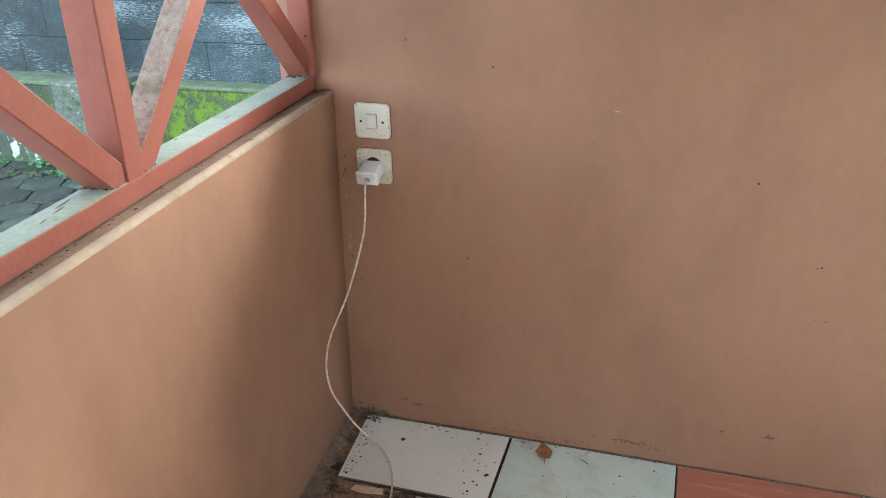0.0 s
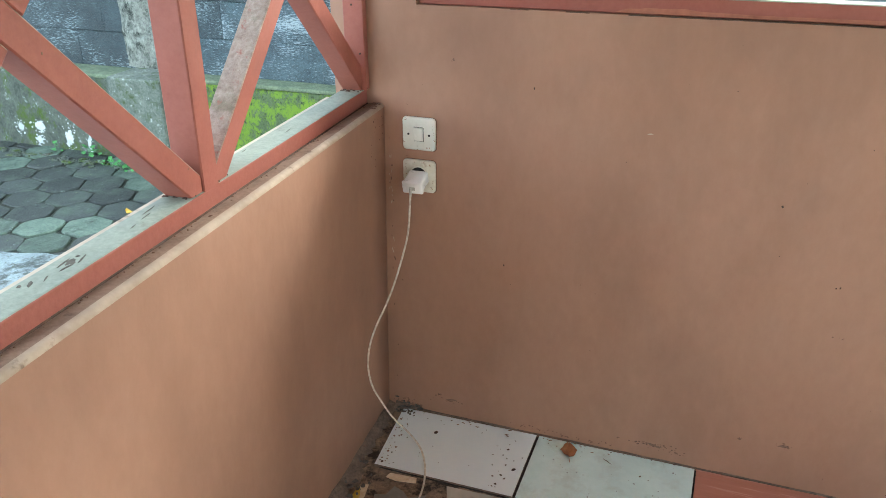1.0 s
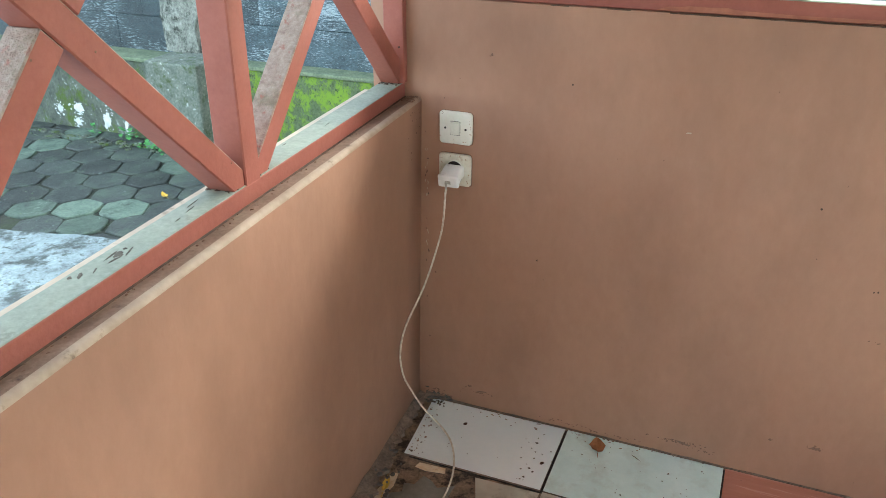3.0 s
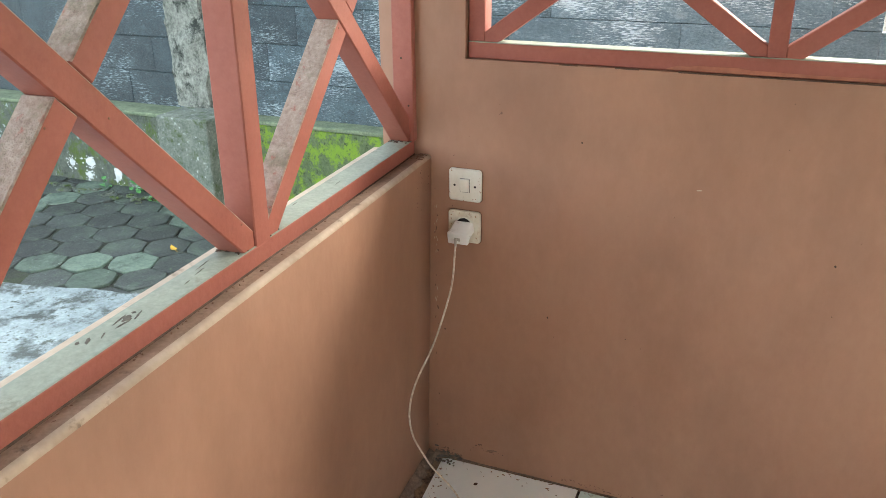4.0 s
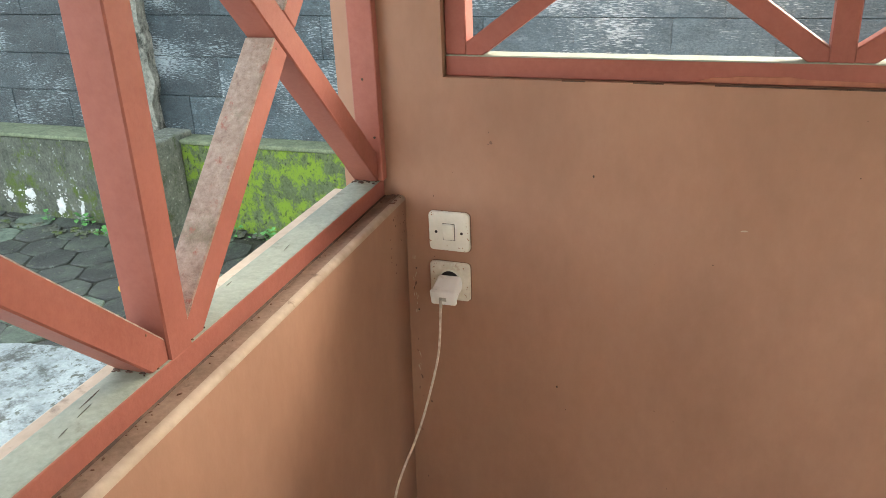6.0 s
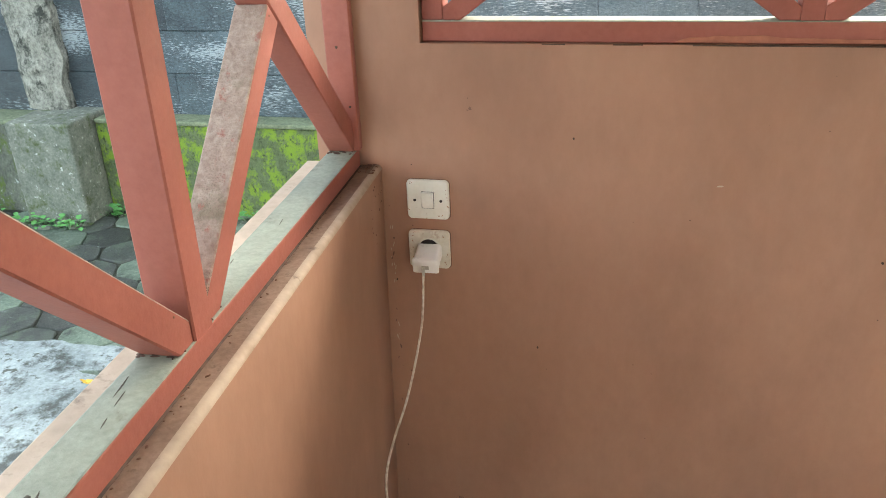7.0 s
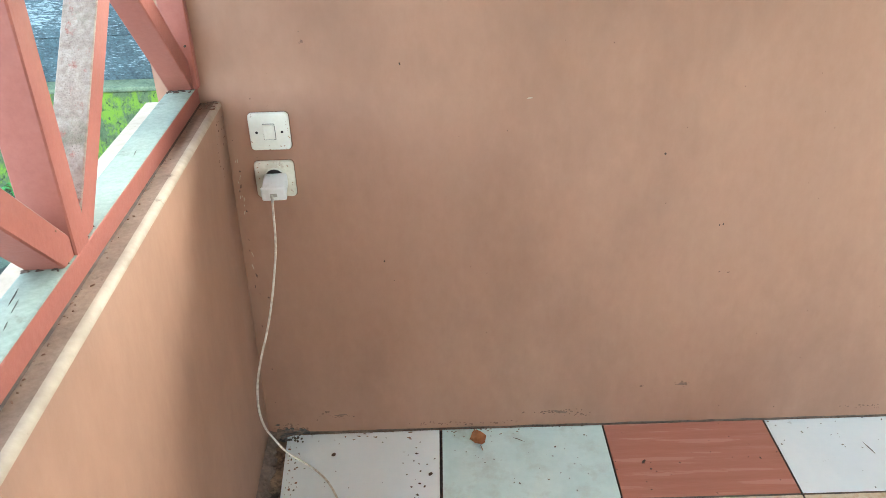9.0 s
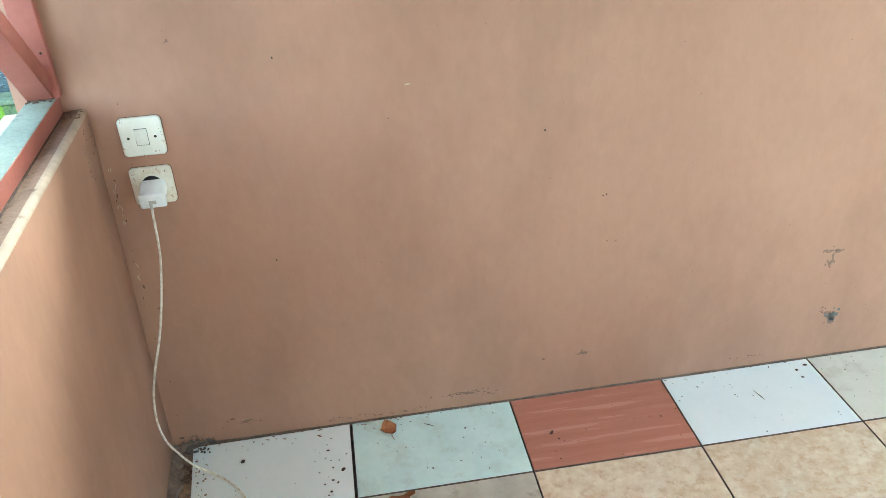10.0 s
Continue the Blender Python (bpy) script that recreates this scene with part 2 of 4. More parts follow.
SMUDGE = surface("brown_scuff", (0.15, 0.085, 0.062), (0.22, 0.125, 0.09), 60, 0.8, 0.0)
STAIN = surface("faint_grey_stain", (0.15, 0.105, 0.085), (0.27, 0.160, 0.115), 70, 0.8, 0.0, crisp=0.7)
BLUEGREY = surface("blue_grey_smear", (0.11, 0.125, 0.125), (0.19, 0.18, 0.165), 70, 0.8, 0.0)
RUST = surface("brown_plate_spots", (0.28, 0.13, 0.07), (0.42, 0.23, 0.14), 80, 0.8, 0.0)
MOULD = surface("grey_black_mould", (0.055, 0.05, 0.048), (0.17, 0.155, 0.14), 60, 0.95, 0.4, 150, crisp=0.7)
# Kept pale so that the unseen ceiling and walls bounce light inside
CEILING = surface("pale_bounce_board", (0.72, 0.71, 0.67), (0.80, 0.79, 0.75), 3, 0.8, 0.1, 40)
GRIME = surface("brown_grime", (0.14, 0.075, 0.05), (0.25, 0.14, 0.095), 60, 0.8, 0.2, 200)
ROOF = surface("roof_tile_red", (0.20, 0.08, 0.05), (0.28, 0.12, 0.08), 8, 0.8, 0.4, 40)


# ---- mesh helpers ----
def part(name, bm, material, parent=None, label=""):
    """Links a bmesh as one mesh object, under a thing or a part."""
    me = bpy.data.meshes.new(name)
    bm.to_mesh(me)
    bm.free()
    for m in (material if isinstance(material, (list, tuple)) else [material]):
        me.materials.append(m)
    ob = new(name, me)
    ob.parent = parent
    if label:
        tagged(ob, label=label)
    return ob


def block(lo, hi, bevel=0.0, segments=2, bm=None):
    """A box between two corners, with its edges rounded."""
    own = bmesh.new()
    made = bmesh.ops.create_cube(own, size=1)["verts"]
    for v in made:
        v.co = Vector([lo[i] + (v.co[i] + 0.5) * (hi[i] - lo[i]) for i in range(3)])
    if bevel:
        bmesh.ops.bevel(own, geom=own.edges[:], offset=bevel, segments=segments, affect="EDGES", profile=0.5)
    if bm is None:
        return own
    me = bpy.data.meshes.new("tmp")
    own.to_mesh(me)
    own.free()
    bm.from_mesh(me)
    bpy.data.meshes.remove(me)
    return bm


def prism(outline, axis, lo, hi, bevel=0.0, segments=1):
    """A convex outline of (a, b) pairs, extruded along an axis from lo to hi. The pairs are the two other axes in order."""
    bm = bmesh.new()
    def put(a, b, c):
        return {0: (c, a, b), 1: (a, c, b), 2: (a, b, c)}[axis]
    low = [bm.verts.new(put(a, b, lo)) for a, b in outline]
    high = [bm.verts.new(put(a, b, hi)) for a, b in outline]
    bm.faces.new(low)
    bm.faces.new(high)
    for i in range(len(outline)):
        j = (i + 1) % len(outline)
        bm.faces.new((low[i], low[j], high[j], high[i]))
    bmesh.ops.recalc_face_normals(bm, faces=bm.faces[:])
    if bevel:
        bmesh.ops.bevel(bm, geom=bm.edges[:], offset=bevel, segments=segments, affect="EDGES", profile=0.5)
    return bm


def clip(outline, a, b, c):
    """The part of a convex outline where a*u + b*v <= c."""
    out = []
    for i, p in enumerate(outline):
        q = outline[(i + 1) % len(outline)]
        dp, dq = a * p[0] + b * p[1] - c, a * q[0] + b * q[1] - c
        if dp <= 0:
            out.append(p)
        if dp * dq < 0:
            s = dp / (dp - dq)
            out.append((p[0] + s * (q[0] - p[0]), p[1] + s * (q[1] - p[1])))
    return out


def strip(p, q, width, box):
    """A bar's outline along the line p-q, cut to the rectangle box = (u0, v0, u1, v1)."""
    du, dv = q[0] - p[0], q[1] - p[1]
    n = math.hypot(du, dv)
    du, dv = du / n, dv / n
    h, e = width / 2, 0.3
    a = (p[0] - e * du, p[1] - e * dv)
    b = (q[0] + e * du, q[1] + e * dv)
    out = [(a[0] - h * dv, a[1] + h * du), (b[0] - h * dv, b[1] + h * du), (b[0] + h * dv, b[1] - h * du), (a[0] + h * dv, a[1] - h * du)]
    for k in ((-1, 0, -box[0]), (0, -1, -box[1]), (1, 0, box[2]), (0, 1, box[3])):
        out = clip(out, *k)
    return out


def worn_tops(bm, limit=0.35):
    """Faces that look up take the second material, as paint has gone from them."""
    bm.normal_update()
    for f in bm.faces:
        if f.normal.z > limit:
            f.material_index = 1
    return bm


def blob(bm, centre, radius, normal_axis, rng, height=0.0008, n=9, stretch=(1.0, 1.0), turn=0.0):
    """A low irregular disc lying on a surface that faces along normal_axis ('z', '-y')."""
    rim, mid = [], []
    for i in range(n):
        a = 2 * math.pi * i / n
        r = radius * rng.uniform(0.65, 1.15)
        u0, v0 = r * math.cos(a) * stretch[0], r * math.sin(a) * stretch[1]
        u, v = u0 * math.cos(turn) - v0 * math.sin(turn), u0 * math.sin(turn) + v0 * math.cos(turn)
        for ring, f, h in ((rim, 1.0, 0.0), (mid, 0.7, height)):
            w = (u * f, v * f, h) if normal_axis == "z" else ((h, u * f, v * f) if normal_axis == "x" else (u * f, -h, v * f))
            ring.append(bm.verts.new([centre[k] + w[k] for k in range(3)]))
    bm.faces.new(mid)
    for i in range(n):
        j = (i + 1) % n
        bm.faces.new((rim[i], rim[j], mid[j], mid[i]))


def smear(bm, centre, length, height, count, normal_axis, rng, size=0.0022, slope=0.0):
    """A ragged mark: many small flecks strewn round a line."""
    for _ in range(count):
        s, t = rng.gauss(0, 0.32), rng.gauss(0, 0.32)
        u, v = s * length, t * height + slope * s * length
        p = (centre[0] + u, centre[1] + v, centre[2]) if normal_axis == "z" else (centre[0] + u, centre[1], centre[2] + v)
        blob(bm, p, size * rng.uniform(0.35, 1.2), normal_axis, rng, 0.0004, 7, (rng.uniform(0.8, 1.9), rng.uniform(0.5, 1.0)), rng.uniform(-0.5, 0.5))


def smooth(ob):
    for p in ob.data.polygons:
        p.use_smooth = True
    return ob


# ---- room ----
SKEW = pose(0, 0, 0, 0, 0, 2.7)      # the side wall stands a little out of square
WALL_TOP = 0.866
LEAN = 0.018                         # the low wall's foot stands back by this much


def boolean_free_wall(name, boxes, material, label):
    bm = bmesh.new()
    for lo, hi in boxes:
        block(lo, hi, bm=bm)
    ob = part(name, bm, material)
    return tagged(ob, label, "wall", kind="structure")


# back wall with the window opening, butted boxes
WX0, WX1, WZ0, WZ1 = 0.083, 1.952, 1.097, 1.60
# Unseen opening, added to light the low wall and the floor
LIGHT_GAP_X0, LIGHT_GAP_X1 = 2.40, 3.70
boolean_free_wall("wall_north", [
    ((-0.130, 0.0, -0.15), (LIGHT_GAP_X0, 0.15, WZ0)),
    ((-0.130, 0.0, WZ0), (WX0, 0.15, WZ1)),
    ((WX1, 0.0, WZ0), (LIGHT_GAP_X0, 0.15, WZ1)),
    ((-0.130, 0.0, WZ1), (LIGHT_GAP_X0, 0.15, 2.40)),
    ((LIGHT_GAP_X0, 0.0, 2.30), (LIGHT_GAP_X1, 0.15, 2.40)),
    # deeper return, added to keep that light out of the corner
    ((LIGHT_GAP_X1, 0.0, -0.15), (3.95, 0.30, 2.40)),
], PAINT, "salmon painted plaster wall with faint stains")


def side_wall():
    """Low plastered wall under the open lattice; rounded inner arris, flat dusty top."""
    top, r = WALL_TOP, 0.009
    face = -0.004
    profile = [(face - LEAN * 1.17, -0.15), (face - LEAN, 0.0), (face, top - r)]
    for i in range(1, 6):
        a = i / 5 * math.pi / 2
        profile.append((face - r + r * math.cos(a), top - r + r * math.sin(a)))
    profile += [(-0.016, top + 0.0002), (-0.046, top - 0.003), (-0.148, top), (-0.150, top - 0.006), (-0.150, -0.15)]
    bm = bmesh.new()
    steps = [0.0 - 2.3 * i / 24 for i in range(25)]
    rings = []
    for y in steps:
        ring = []
        for x, z in profile:
            p = SKEW @ Vector((x, y, z))
            wob = 0.0012 * noise.noise((p.y * 5, p.z * 4, x * 3)) if z > 0 else 0.0
            ring.append(bm.verts.new((p.x + wob, min(p.y, -0.0005) if y < 0 else 0.0, p.z + (wob if z > top - 0.02 else 0))))
        rings.append(ring)
    n = len(profile)
    for a, b in zip(rings, rings[1:]):
        for i in range(n - 1):
            f = bm.faces.new((a[i], a[i + 1], b[i + 1], b[i]))
            f.smooth = True
            # arris goes cream: the light it catches is put into the colour
            if 2 <= i <= 7:
                f.material_index = 1
            elif i in (8, 9):
                f.material_index = 2
            elif i == n - 3:
                f.material_index = 1
    for ring in (rings[0], rings[-1]):
        bm.faces.new(ring)
    bmesh.ops.recalc_face_normals(bm, faces=bm.faces[:])
    ob = part("wall_west", bm, [PAINT, CREAM, LEDGE])
    return tagged(ob, "low salmon plaster wall with a dusty worn top", "wall", kind="structure")


side_wall()
# cream render along the outer half of the wall's top
bm = bmesh.new()
block((-0.152, -2.28, WALL_TOP - 0.06), (-0.1005, -0.002, 0.872), 0.002, bm=bm)
outer = part("trim", bm, CREAMOUT)
outer.matrix_world = SKEW
tagged(outer, "pale cream render strip along the outer wall top", "trim", kind="structure")

boolean_free_wall("wall_west_upper", [((-0.14, -2.3, 1.60), (0.0, -0.001, 2.40))], PAINT, "salmon painted lintel wall over the lattice opening")
# Unseen wall, added pale to throw light back across the room
boolean_free_wall("wall_east", [((3.8, -2.3, -0.15), (3.95, -0.001, 2.40))], CEILING, "unseen pale wall added to close the room and bounce light")
# Unseen wall; the doorway is added and placed for its light
boolean_free_wall("wall_south", [((0.12, -2.30, -0.15), (2.10, -2.15, 2.40)), ((2.10, -2.30, 2.30), (3.7, -2.15, 2.40)), ((3.7, -2.30, -0.15), (3.95, -2.15, 2.40))], CEILING, "unseen pale wall, its doorway added to let light in")
# Out of view; its overhang is set to limit the skylight
bm = bmesh.new()
block((-0.40, -2.60, 2.40), (4.4, 0.90, 2.46), bm=bm)
tagged(part("ceiling", bm, CEILING), "unseen pale ceiling, added to bounce light and limit the sky", "ceiling", kind="structure")
# Unseen board, added to keep the low sun off the west lattice
bm = block((-0.40, 0.872, 2.21), (4.4, 0.900, 2.398), 0.003)
tagged(part("trim", bm, RED), "unseen red board added to keep sun off the lattice", "trim", kind="structure")
# Out of view; added over the ceiling to hold off the sky
bm = prism([(-2.65, 2.465), (0.94, 2.465), (-0.85, 3.2)], 0, -0.44, 4.45)
tagged(part("roof", bm, ROOF), "unseen red roof added to shade the openings", "roof", kind="structure")

# ---- lattice openings ----
X_IN, X_OUT = -0.049, -0.098
RAIL_TOP = 0.899


def lattice_bar(name, outline, parent, x0=X_OUT, x1=X_IN, axis=0, worn=True, bevel=0.0022):
    bm = prism(outline, axis, x0, x1, bevel)
    if worn:
        worn_tops(bm)
    return part(name, bm, [RED, WORN], parent)


def rect(u0, v0, u1, v1):
    return [(u0, v0), (u1, v0), (u1, v1), (u0, v1)]


def cross(parent, u0, u1, v0, v1, width, near, far, axis, front_rises, end):
    """Two crossed braces in a bay: one runs through, the other is two pieces butted against it."""
    box = (end[0], v0, end[1], v1)
    a, b = ((u0, v0), (u1, v1)) if front_rises else ((u0, v1), (u1, v0))
    c, d = ((u0, v1), (u1, v0)) if front_rises else ((u0, v0), (u1, v1))
    lattice_bar("brace", strip(a, b, width, box), parent, far, near, axis)
    du, dv = b[0] - a[0], b[1] - a[1]
    n = math.hypot(du, dv)
    nu, nv = -dv / n, du / n
    k = nu * a[0] + nv * a[1]
    other = strip(c, d, width, box)
    lattice_bar("brace", clip(other, nu, nv, k - width / 2 - 0.0008), parent, far, near - 0.001 if axis == 0 else near, axis)
    lattice_bar("brace", clip(other, -nu, -nv, -k - width / 2 - 0.0008), parent, far, near - 0.001 if axis == 0 else near, axis)


window_west = new("window_1")
window_west.matrix_world = SKEW
tagged(window_west, "open timber lattice window, red paint worn off the upper faces", "window", kind="structure")
bm = block((-0.1003, -2.28, 0.8585), (-0.0450, -0.001, RAIL_TOP), 0.003)
bm.normal_update()
for f in bm.faces:
    if f.normal.z > 0.5:
        f.material_index = 1
part("bottom_rail", bm, [RED, RAILTOP], window_west, "red rail with a worn grey-green top")
lattice_bar("jamb", rect(-0.088, -0.022, -0.038, -0.0015), window_west, RAIL_TOP + 0.0005, 1.60, 2, worn=False)
lattice_bar("top_rail", rect(-2.28, 1.545, -0.044, 1.60), window_west, -0.118, -0.044, 0)
BAYS = [(-0.660, 0.010), (-1.355, -0.705), (-2.070, -1.400)]
for y0, y1 in BAYS:
    post_y = y0 - 0.045
    lattice_bar("post", rect(post_y, RAIL_TOP - 0.004, y0, 1.548), window_west, -0.0995, -0.0455, 0, worn=False)
    cross(window_west, y0, y1, RAIL_TOP - 0.002, 1.546, 0.043, X_IN, X_OUT, 0, False, (y0 - 0.001, min(y1, -0.021) + 0.001))

# dark crack where the rail sits on the ledge
bm = bmesh.new()
low, high = [], []
for i in range(161):
    y = -0.004 - 2.26 * i / 160
    wide = 0.0016 + 0.0034 * abs(noise.noise((y * 9, 4.1, 0))) + 0.0016 * abs(noise.noise((y * 47, 1.7, 0)))
    low.append(bm.verts.new((-0.0449, y, WALL_TOP + 0.0002)))
    high.append(bm.verts.new((-0.0446 + wide, y, WALL_TOP - 0.0021)))
for i in range(160):
    bm.faces.new((low[i], high[i], high[i + 1], low[i + 1]))
bmesh.ops.recalc_face_normals(bm, faces=bm.faces[:])
part("gap", bm, SPECK, window_west, "dark dirt-filled crack under the rail")

window_north = new("window_2")
tagged(window_north, "open red timber lattice window set in the plaster wall", "window", kind="structure")
FY0, FY1 = 0.014, 0.058


def north_bar(name, outline, y0=FY0, y1=FY1, worn=True):
    bm = prism(outline, 1, y0, y1, 0.002)
    if worn:
        worn_tops(bm)
    return part(name, bm, [RED, RAILTOP], window_north)


north_bar("bottom_rail", rect(WX0 + 0.002, WZ0 + 0.001, WX1 - 0.002, 1.135), FY0 - 0.002, FY1 + 0.002)
north_bar("top_rail", rect(WX0 + 0.002, 1.562, WX1 - 0.002, WZ1 - 0.001), FY0 - 0.002, FY1 + 0.002)
north_bar("jamb", rect(WX0 + 0.002, 1.1355, 0.124, 1.5615))
north_bar("jamb", rect(1.911, 1.1355, WX1 - 0.002, 1.5615))
for x in (0.713, 1.320):
    north_bar("post", rect(x, 1.1345, x + 0.037, 1.5625), FY0 - 0.001, FY1)
for i, (x0, x1) in enumerate([(0.124, 0.713), (0.750, 1.320), (1.357, 1.911)]):
    box = (x0 - 0.001, 1.1345, x1 + 0.001, 1.5625)
    a, b, c, d = (x0, 1.135), (x1, 1.562), (x0, 1.562), (x1, 1.135)
    north_bar("brace", strip(a, b, 0.036, box), FY0 + 0.001, FY1 - 0.010, False)
    du, dv = b[0] - a[0], b[1] - a[1]
    n = math.hypot(du, dv)
    nu, nv = -dv / n, du / n
    k = nu * a[0] + nv * a[1]
    other = strip(c, d, 0.036, box)
    north_bar("brace", clip(other, nu, nv, k - 0.019), FY0 + 0.002, FY1 - 0.010, False)
    north_bar("brace", clip(other, -nu, -nv, -k - 0.019), FY0 + 0.002, FY1 - 0.010, False)
# chipped lower edge where the paint has split off
rng = random.Random(4)
bm = bmesh.new()
pts = [(0.52, 0.0), (0.53, 0.004), (0.545, 0.008), (0.57, 0.0085), (0.585, 0.011), (0.62, 0.0105), (0.66, 0.012), (0.69, 0.008), (0.74, 0.0075), (0.80, 0.006), (1.0, 0.007), (1.3, 0.006), (1.3, 0.0)]
verts = [bm.verts.new((x, FY0 - 0.0035, WZ0 + 0.003 + z)) for x, z in pts]
bm.faces.new(verts)
geom = bmesh.ops.extrude_face_region(bm, geom=bm.faces[:])["geom"]
for v in geom:
    if isinstance(v, bmesh.types.BMVert):
        v.co.y += 0.003
bmesh.ops.recalc_face_normals(bm, faces=bm.faces[:])
gap = bmesh.new()
for x0, x1, h in ((0.30, 0.34, 0.0006), (0.42, 0.47, 0.0008), (0.55, 1.02, 0.0010), (1.0, 1.9, 0.0016)):
    block((x0, -0.0012, WZ0 - h), (x1, 0.004, WZ0 + 0.0005), bm=gap)
part("gap", gap, SPECK, window_north, "dark crack under the rail")
part("split_edge", bm, SPLIT, window_north, "bare split wood along the rail's lower edge")

# ---- switch, socket, charger ----
def plate(name, cx, cz, w, h, label, category, material=PLATE):
    thing = new(name)
    thing.matrix_world = pose(cx, 0, cz)
    tagged(thing, label, category)
    rim = []
    for qx, qz, start in ((1, 1, 0), (-1, 1, 90), (-1, -1, 180), (1, -1, 270)):
        for k in range(6):
            t = radians(start + 18 * k)
            rim.append((qx * (w / 2 - 0.009) + 0.009 * math.cos(t), qz * (h / 2 - 0.009) + 0.009 * math.sin(t)))
    part("cover_plate", prism(rim, 1, -0.009, -0.0003, 0.0025, 2), material, thing)
    # brown outline paints both the grime and the plate's shadow line
    part("grime_edge", prism([(x * 1.022 + 0.0004, z * 1.026 - 0.0006) for x, z in rim], 1, -0.0012, -0.0002), GRIME, thing, "brown outline for the plate's grime and painted shadow line")
    return thing


def disc(radius, y0, y1, n=20, x=0.0, z=0.0):
    bm = bmesh.new()
    made = bmesh.ops.create_cone(bm, cap_ends=True, segments=n, radius1=radius, radius2=radius, depth=y1 - y0)
    bmesh.ops.rotate(bm, verts=bm.verts[:], cent=(0, 0, 0), matrix=Matrix.Rotation(radians(90), 3, "X"))
    bmesh.ops.translate(bm, verts=bm.verts[:], vec=(x, (y0 + y1) / 2, z))
    return bm


switch = plate("light_switch", 0.0865, 0.801, 0.083, 0.080, "aged cream light switch with one rocker and grimy edges", "switch")
# Flat dark slab paints the shade in the gap round the rocker
part("rocker_surround", block((-0.0125, -0.0096, -0.0175), (0.0125, -0.006, 0.0175), 0.001), DARK, switch, "dark slab round the rocker, painted as the gap's shade")
rock = bmesh.new()
block((-0.0115, -0.0165, -0.0165), (0.0115, -0.006, 0.0165), 0.0012, bm=rock)
for v in rock.verts:
    if v.co.y < -0.011 and v.co.z < 0:
        v.co.y += 0.0055
part("rocker", rock, PLATE, switch)
for sx in (-0.026, 0.026):
    # disc stands proud; its dark colour paints the recess shade
    part("screw", disc(0.0028, -0.0098, -0.006, 12, sx, -0.001), DARK, switch, "raised dark disc for a screw, its recess shade painted")
socket = plate("wall_socket", 0.085, 0.6955, 0.083, 0.081, "yellowed wall socket with grimy edges and a charger plugged in", "socket", SOCKET)
part("outlet_rim", disc(0.0235, -0.0105, -0.006, 28, 0.0, 0.003), PLATE, socket)
# No hole here: a raised disc carries the well's shade as colour
part("outlet_well_shade", disc(0.0200, -0.0112, -0.0065, 28, 0.0, 0.003), DARK, socket, "raised dark disc painted as the outlet well's shade")

for thing, spots in ((switch, ((0.036, 0.020), (0.037, 0.004), (0.037, -0.012), (0.020, -0.033), (-0.004, -0.035), (-0.034, 0.033), (0.030, -0.034), (-0.037, -0.020))),
                     (socket, ((-0.036, 0.030), (-0.034, 0.018), (-0.037, 0.0), (-0.032, -0.018), (0.033, -0.026), (0.036, -0.010), (0.014, 0.034), (-0.012, 0.035), (0.030, 0.033), (-0.030, 0.036)))):
    bm = bmesh.new()
    for x, z in spots:
        for k in range(3):
            blob(bm, (x + rng.gauss(0, 0.0016), -0.0087 if max(abs(x), abs(z)) > 0.0355 else -0.0092, z + rng.gauss(0, 0.003)), rng.uniform(0.0006, 0.0015), "-y", rng, 0.0004, 7, (1, rng.uniform(0.7, 1.6)))
    tagged(part("grime", bm, RUST, thing), "brown spots on the plate", kind="stuff")

charger = new("phone_charger")
charger.matrix_world = pose(0.0885, -0.0115, 0.700, 14, 0, 2)
tagged(charger, "white phone charger cube plugged into the wall socket", "charger")
smooth(part("body", block((-0.024, -0.052, -0.0150), (0.024, -0.001, 0.0150), 0.006, 3), WHITE, charger))
smooth(part("end_cap", block((-0.0256, -0.0585, -0.0165), (0.0256, -0.0475, 0.0165), 0.0045, 3), WHITE, charger))
part("port", block((-0.0070, -0.0592, -0.0055), (0.0070, -0.058, 0.0035), 0.0005), GREYPLUG, charger, "grey port")

cable = bpy.data.curves.new("charging_cable", "CURVE")
cable.dimensions = "3D"
cable.bevel_depth, cable.bevel_resolution, cable.resolution_u = 0.0024, 3, 14
CORDLINE = [(0.0875, -0.069, 0.682), (0.0865, -0.073, 0.66), (0.085, -0.078, 0.60), (0.082, -0.088, 0.555), (0.0685, -0.160, 0.445), (0.048, -0.235, 0.375),
            (0.037, -0.25, 0.30), (0.034, -0.225, 0.215), (0.039, -0.188, 0.15), (0.055, -0.155, 0.075), (0.085, -0.130, 0.022),
            (0.115, -0.140, 0.0035), (0.152, -0.182, 0.0035), (0.190, -0.265, 0.0035), (0.205, -0.37, 0.0035), (0.19, -0.50, 0.004), (0.22, -0.75, 0.004)]
sp = cable.splines.new("NURBS")
sp.points.add(len(CORDLINE) - 1)
for p, c in zip(sp.points, CORDLINE):
    p.co = (*c, 1)
sp.use_endpoint_u, sp.order_u = True, 3
tmp = bpy.data.objects.new("tmp", cable)
scene.collection.objects.link(tmp)
dg = bpy.context.evaluated_depsgraph_get()
cord_mesh = bpy.data.meshes.new_from_object(tmp.evaluated_get(dg))
bpy.data.objects.remove(tmp)
cord_mesh.materials.clear()
cord_mesh.materials.append(CORD)
cord = new("charging_cable", cord_mesh)
smooth(cord)
tagged(cord, "thin frayed off-white charging cable hanging to the floor", "cable")
bm = bmesh.new()
bmesh.ops.create_cone(bm, cap_ends=True, segments=12, radius1=0.0026, radius2=0.0034, depth=0.02)
bmesh.ops.translate(bm, verts=bm.verts[:], vec=(0.0871, -0.0705, 0.676))
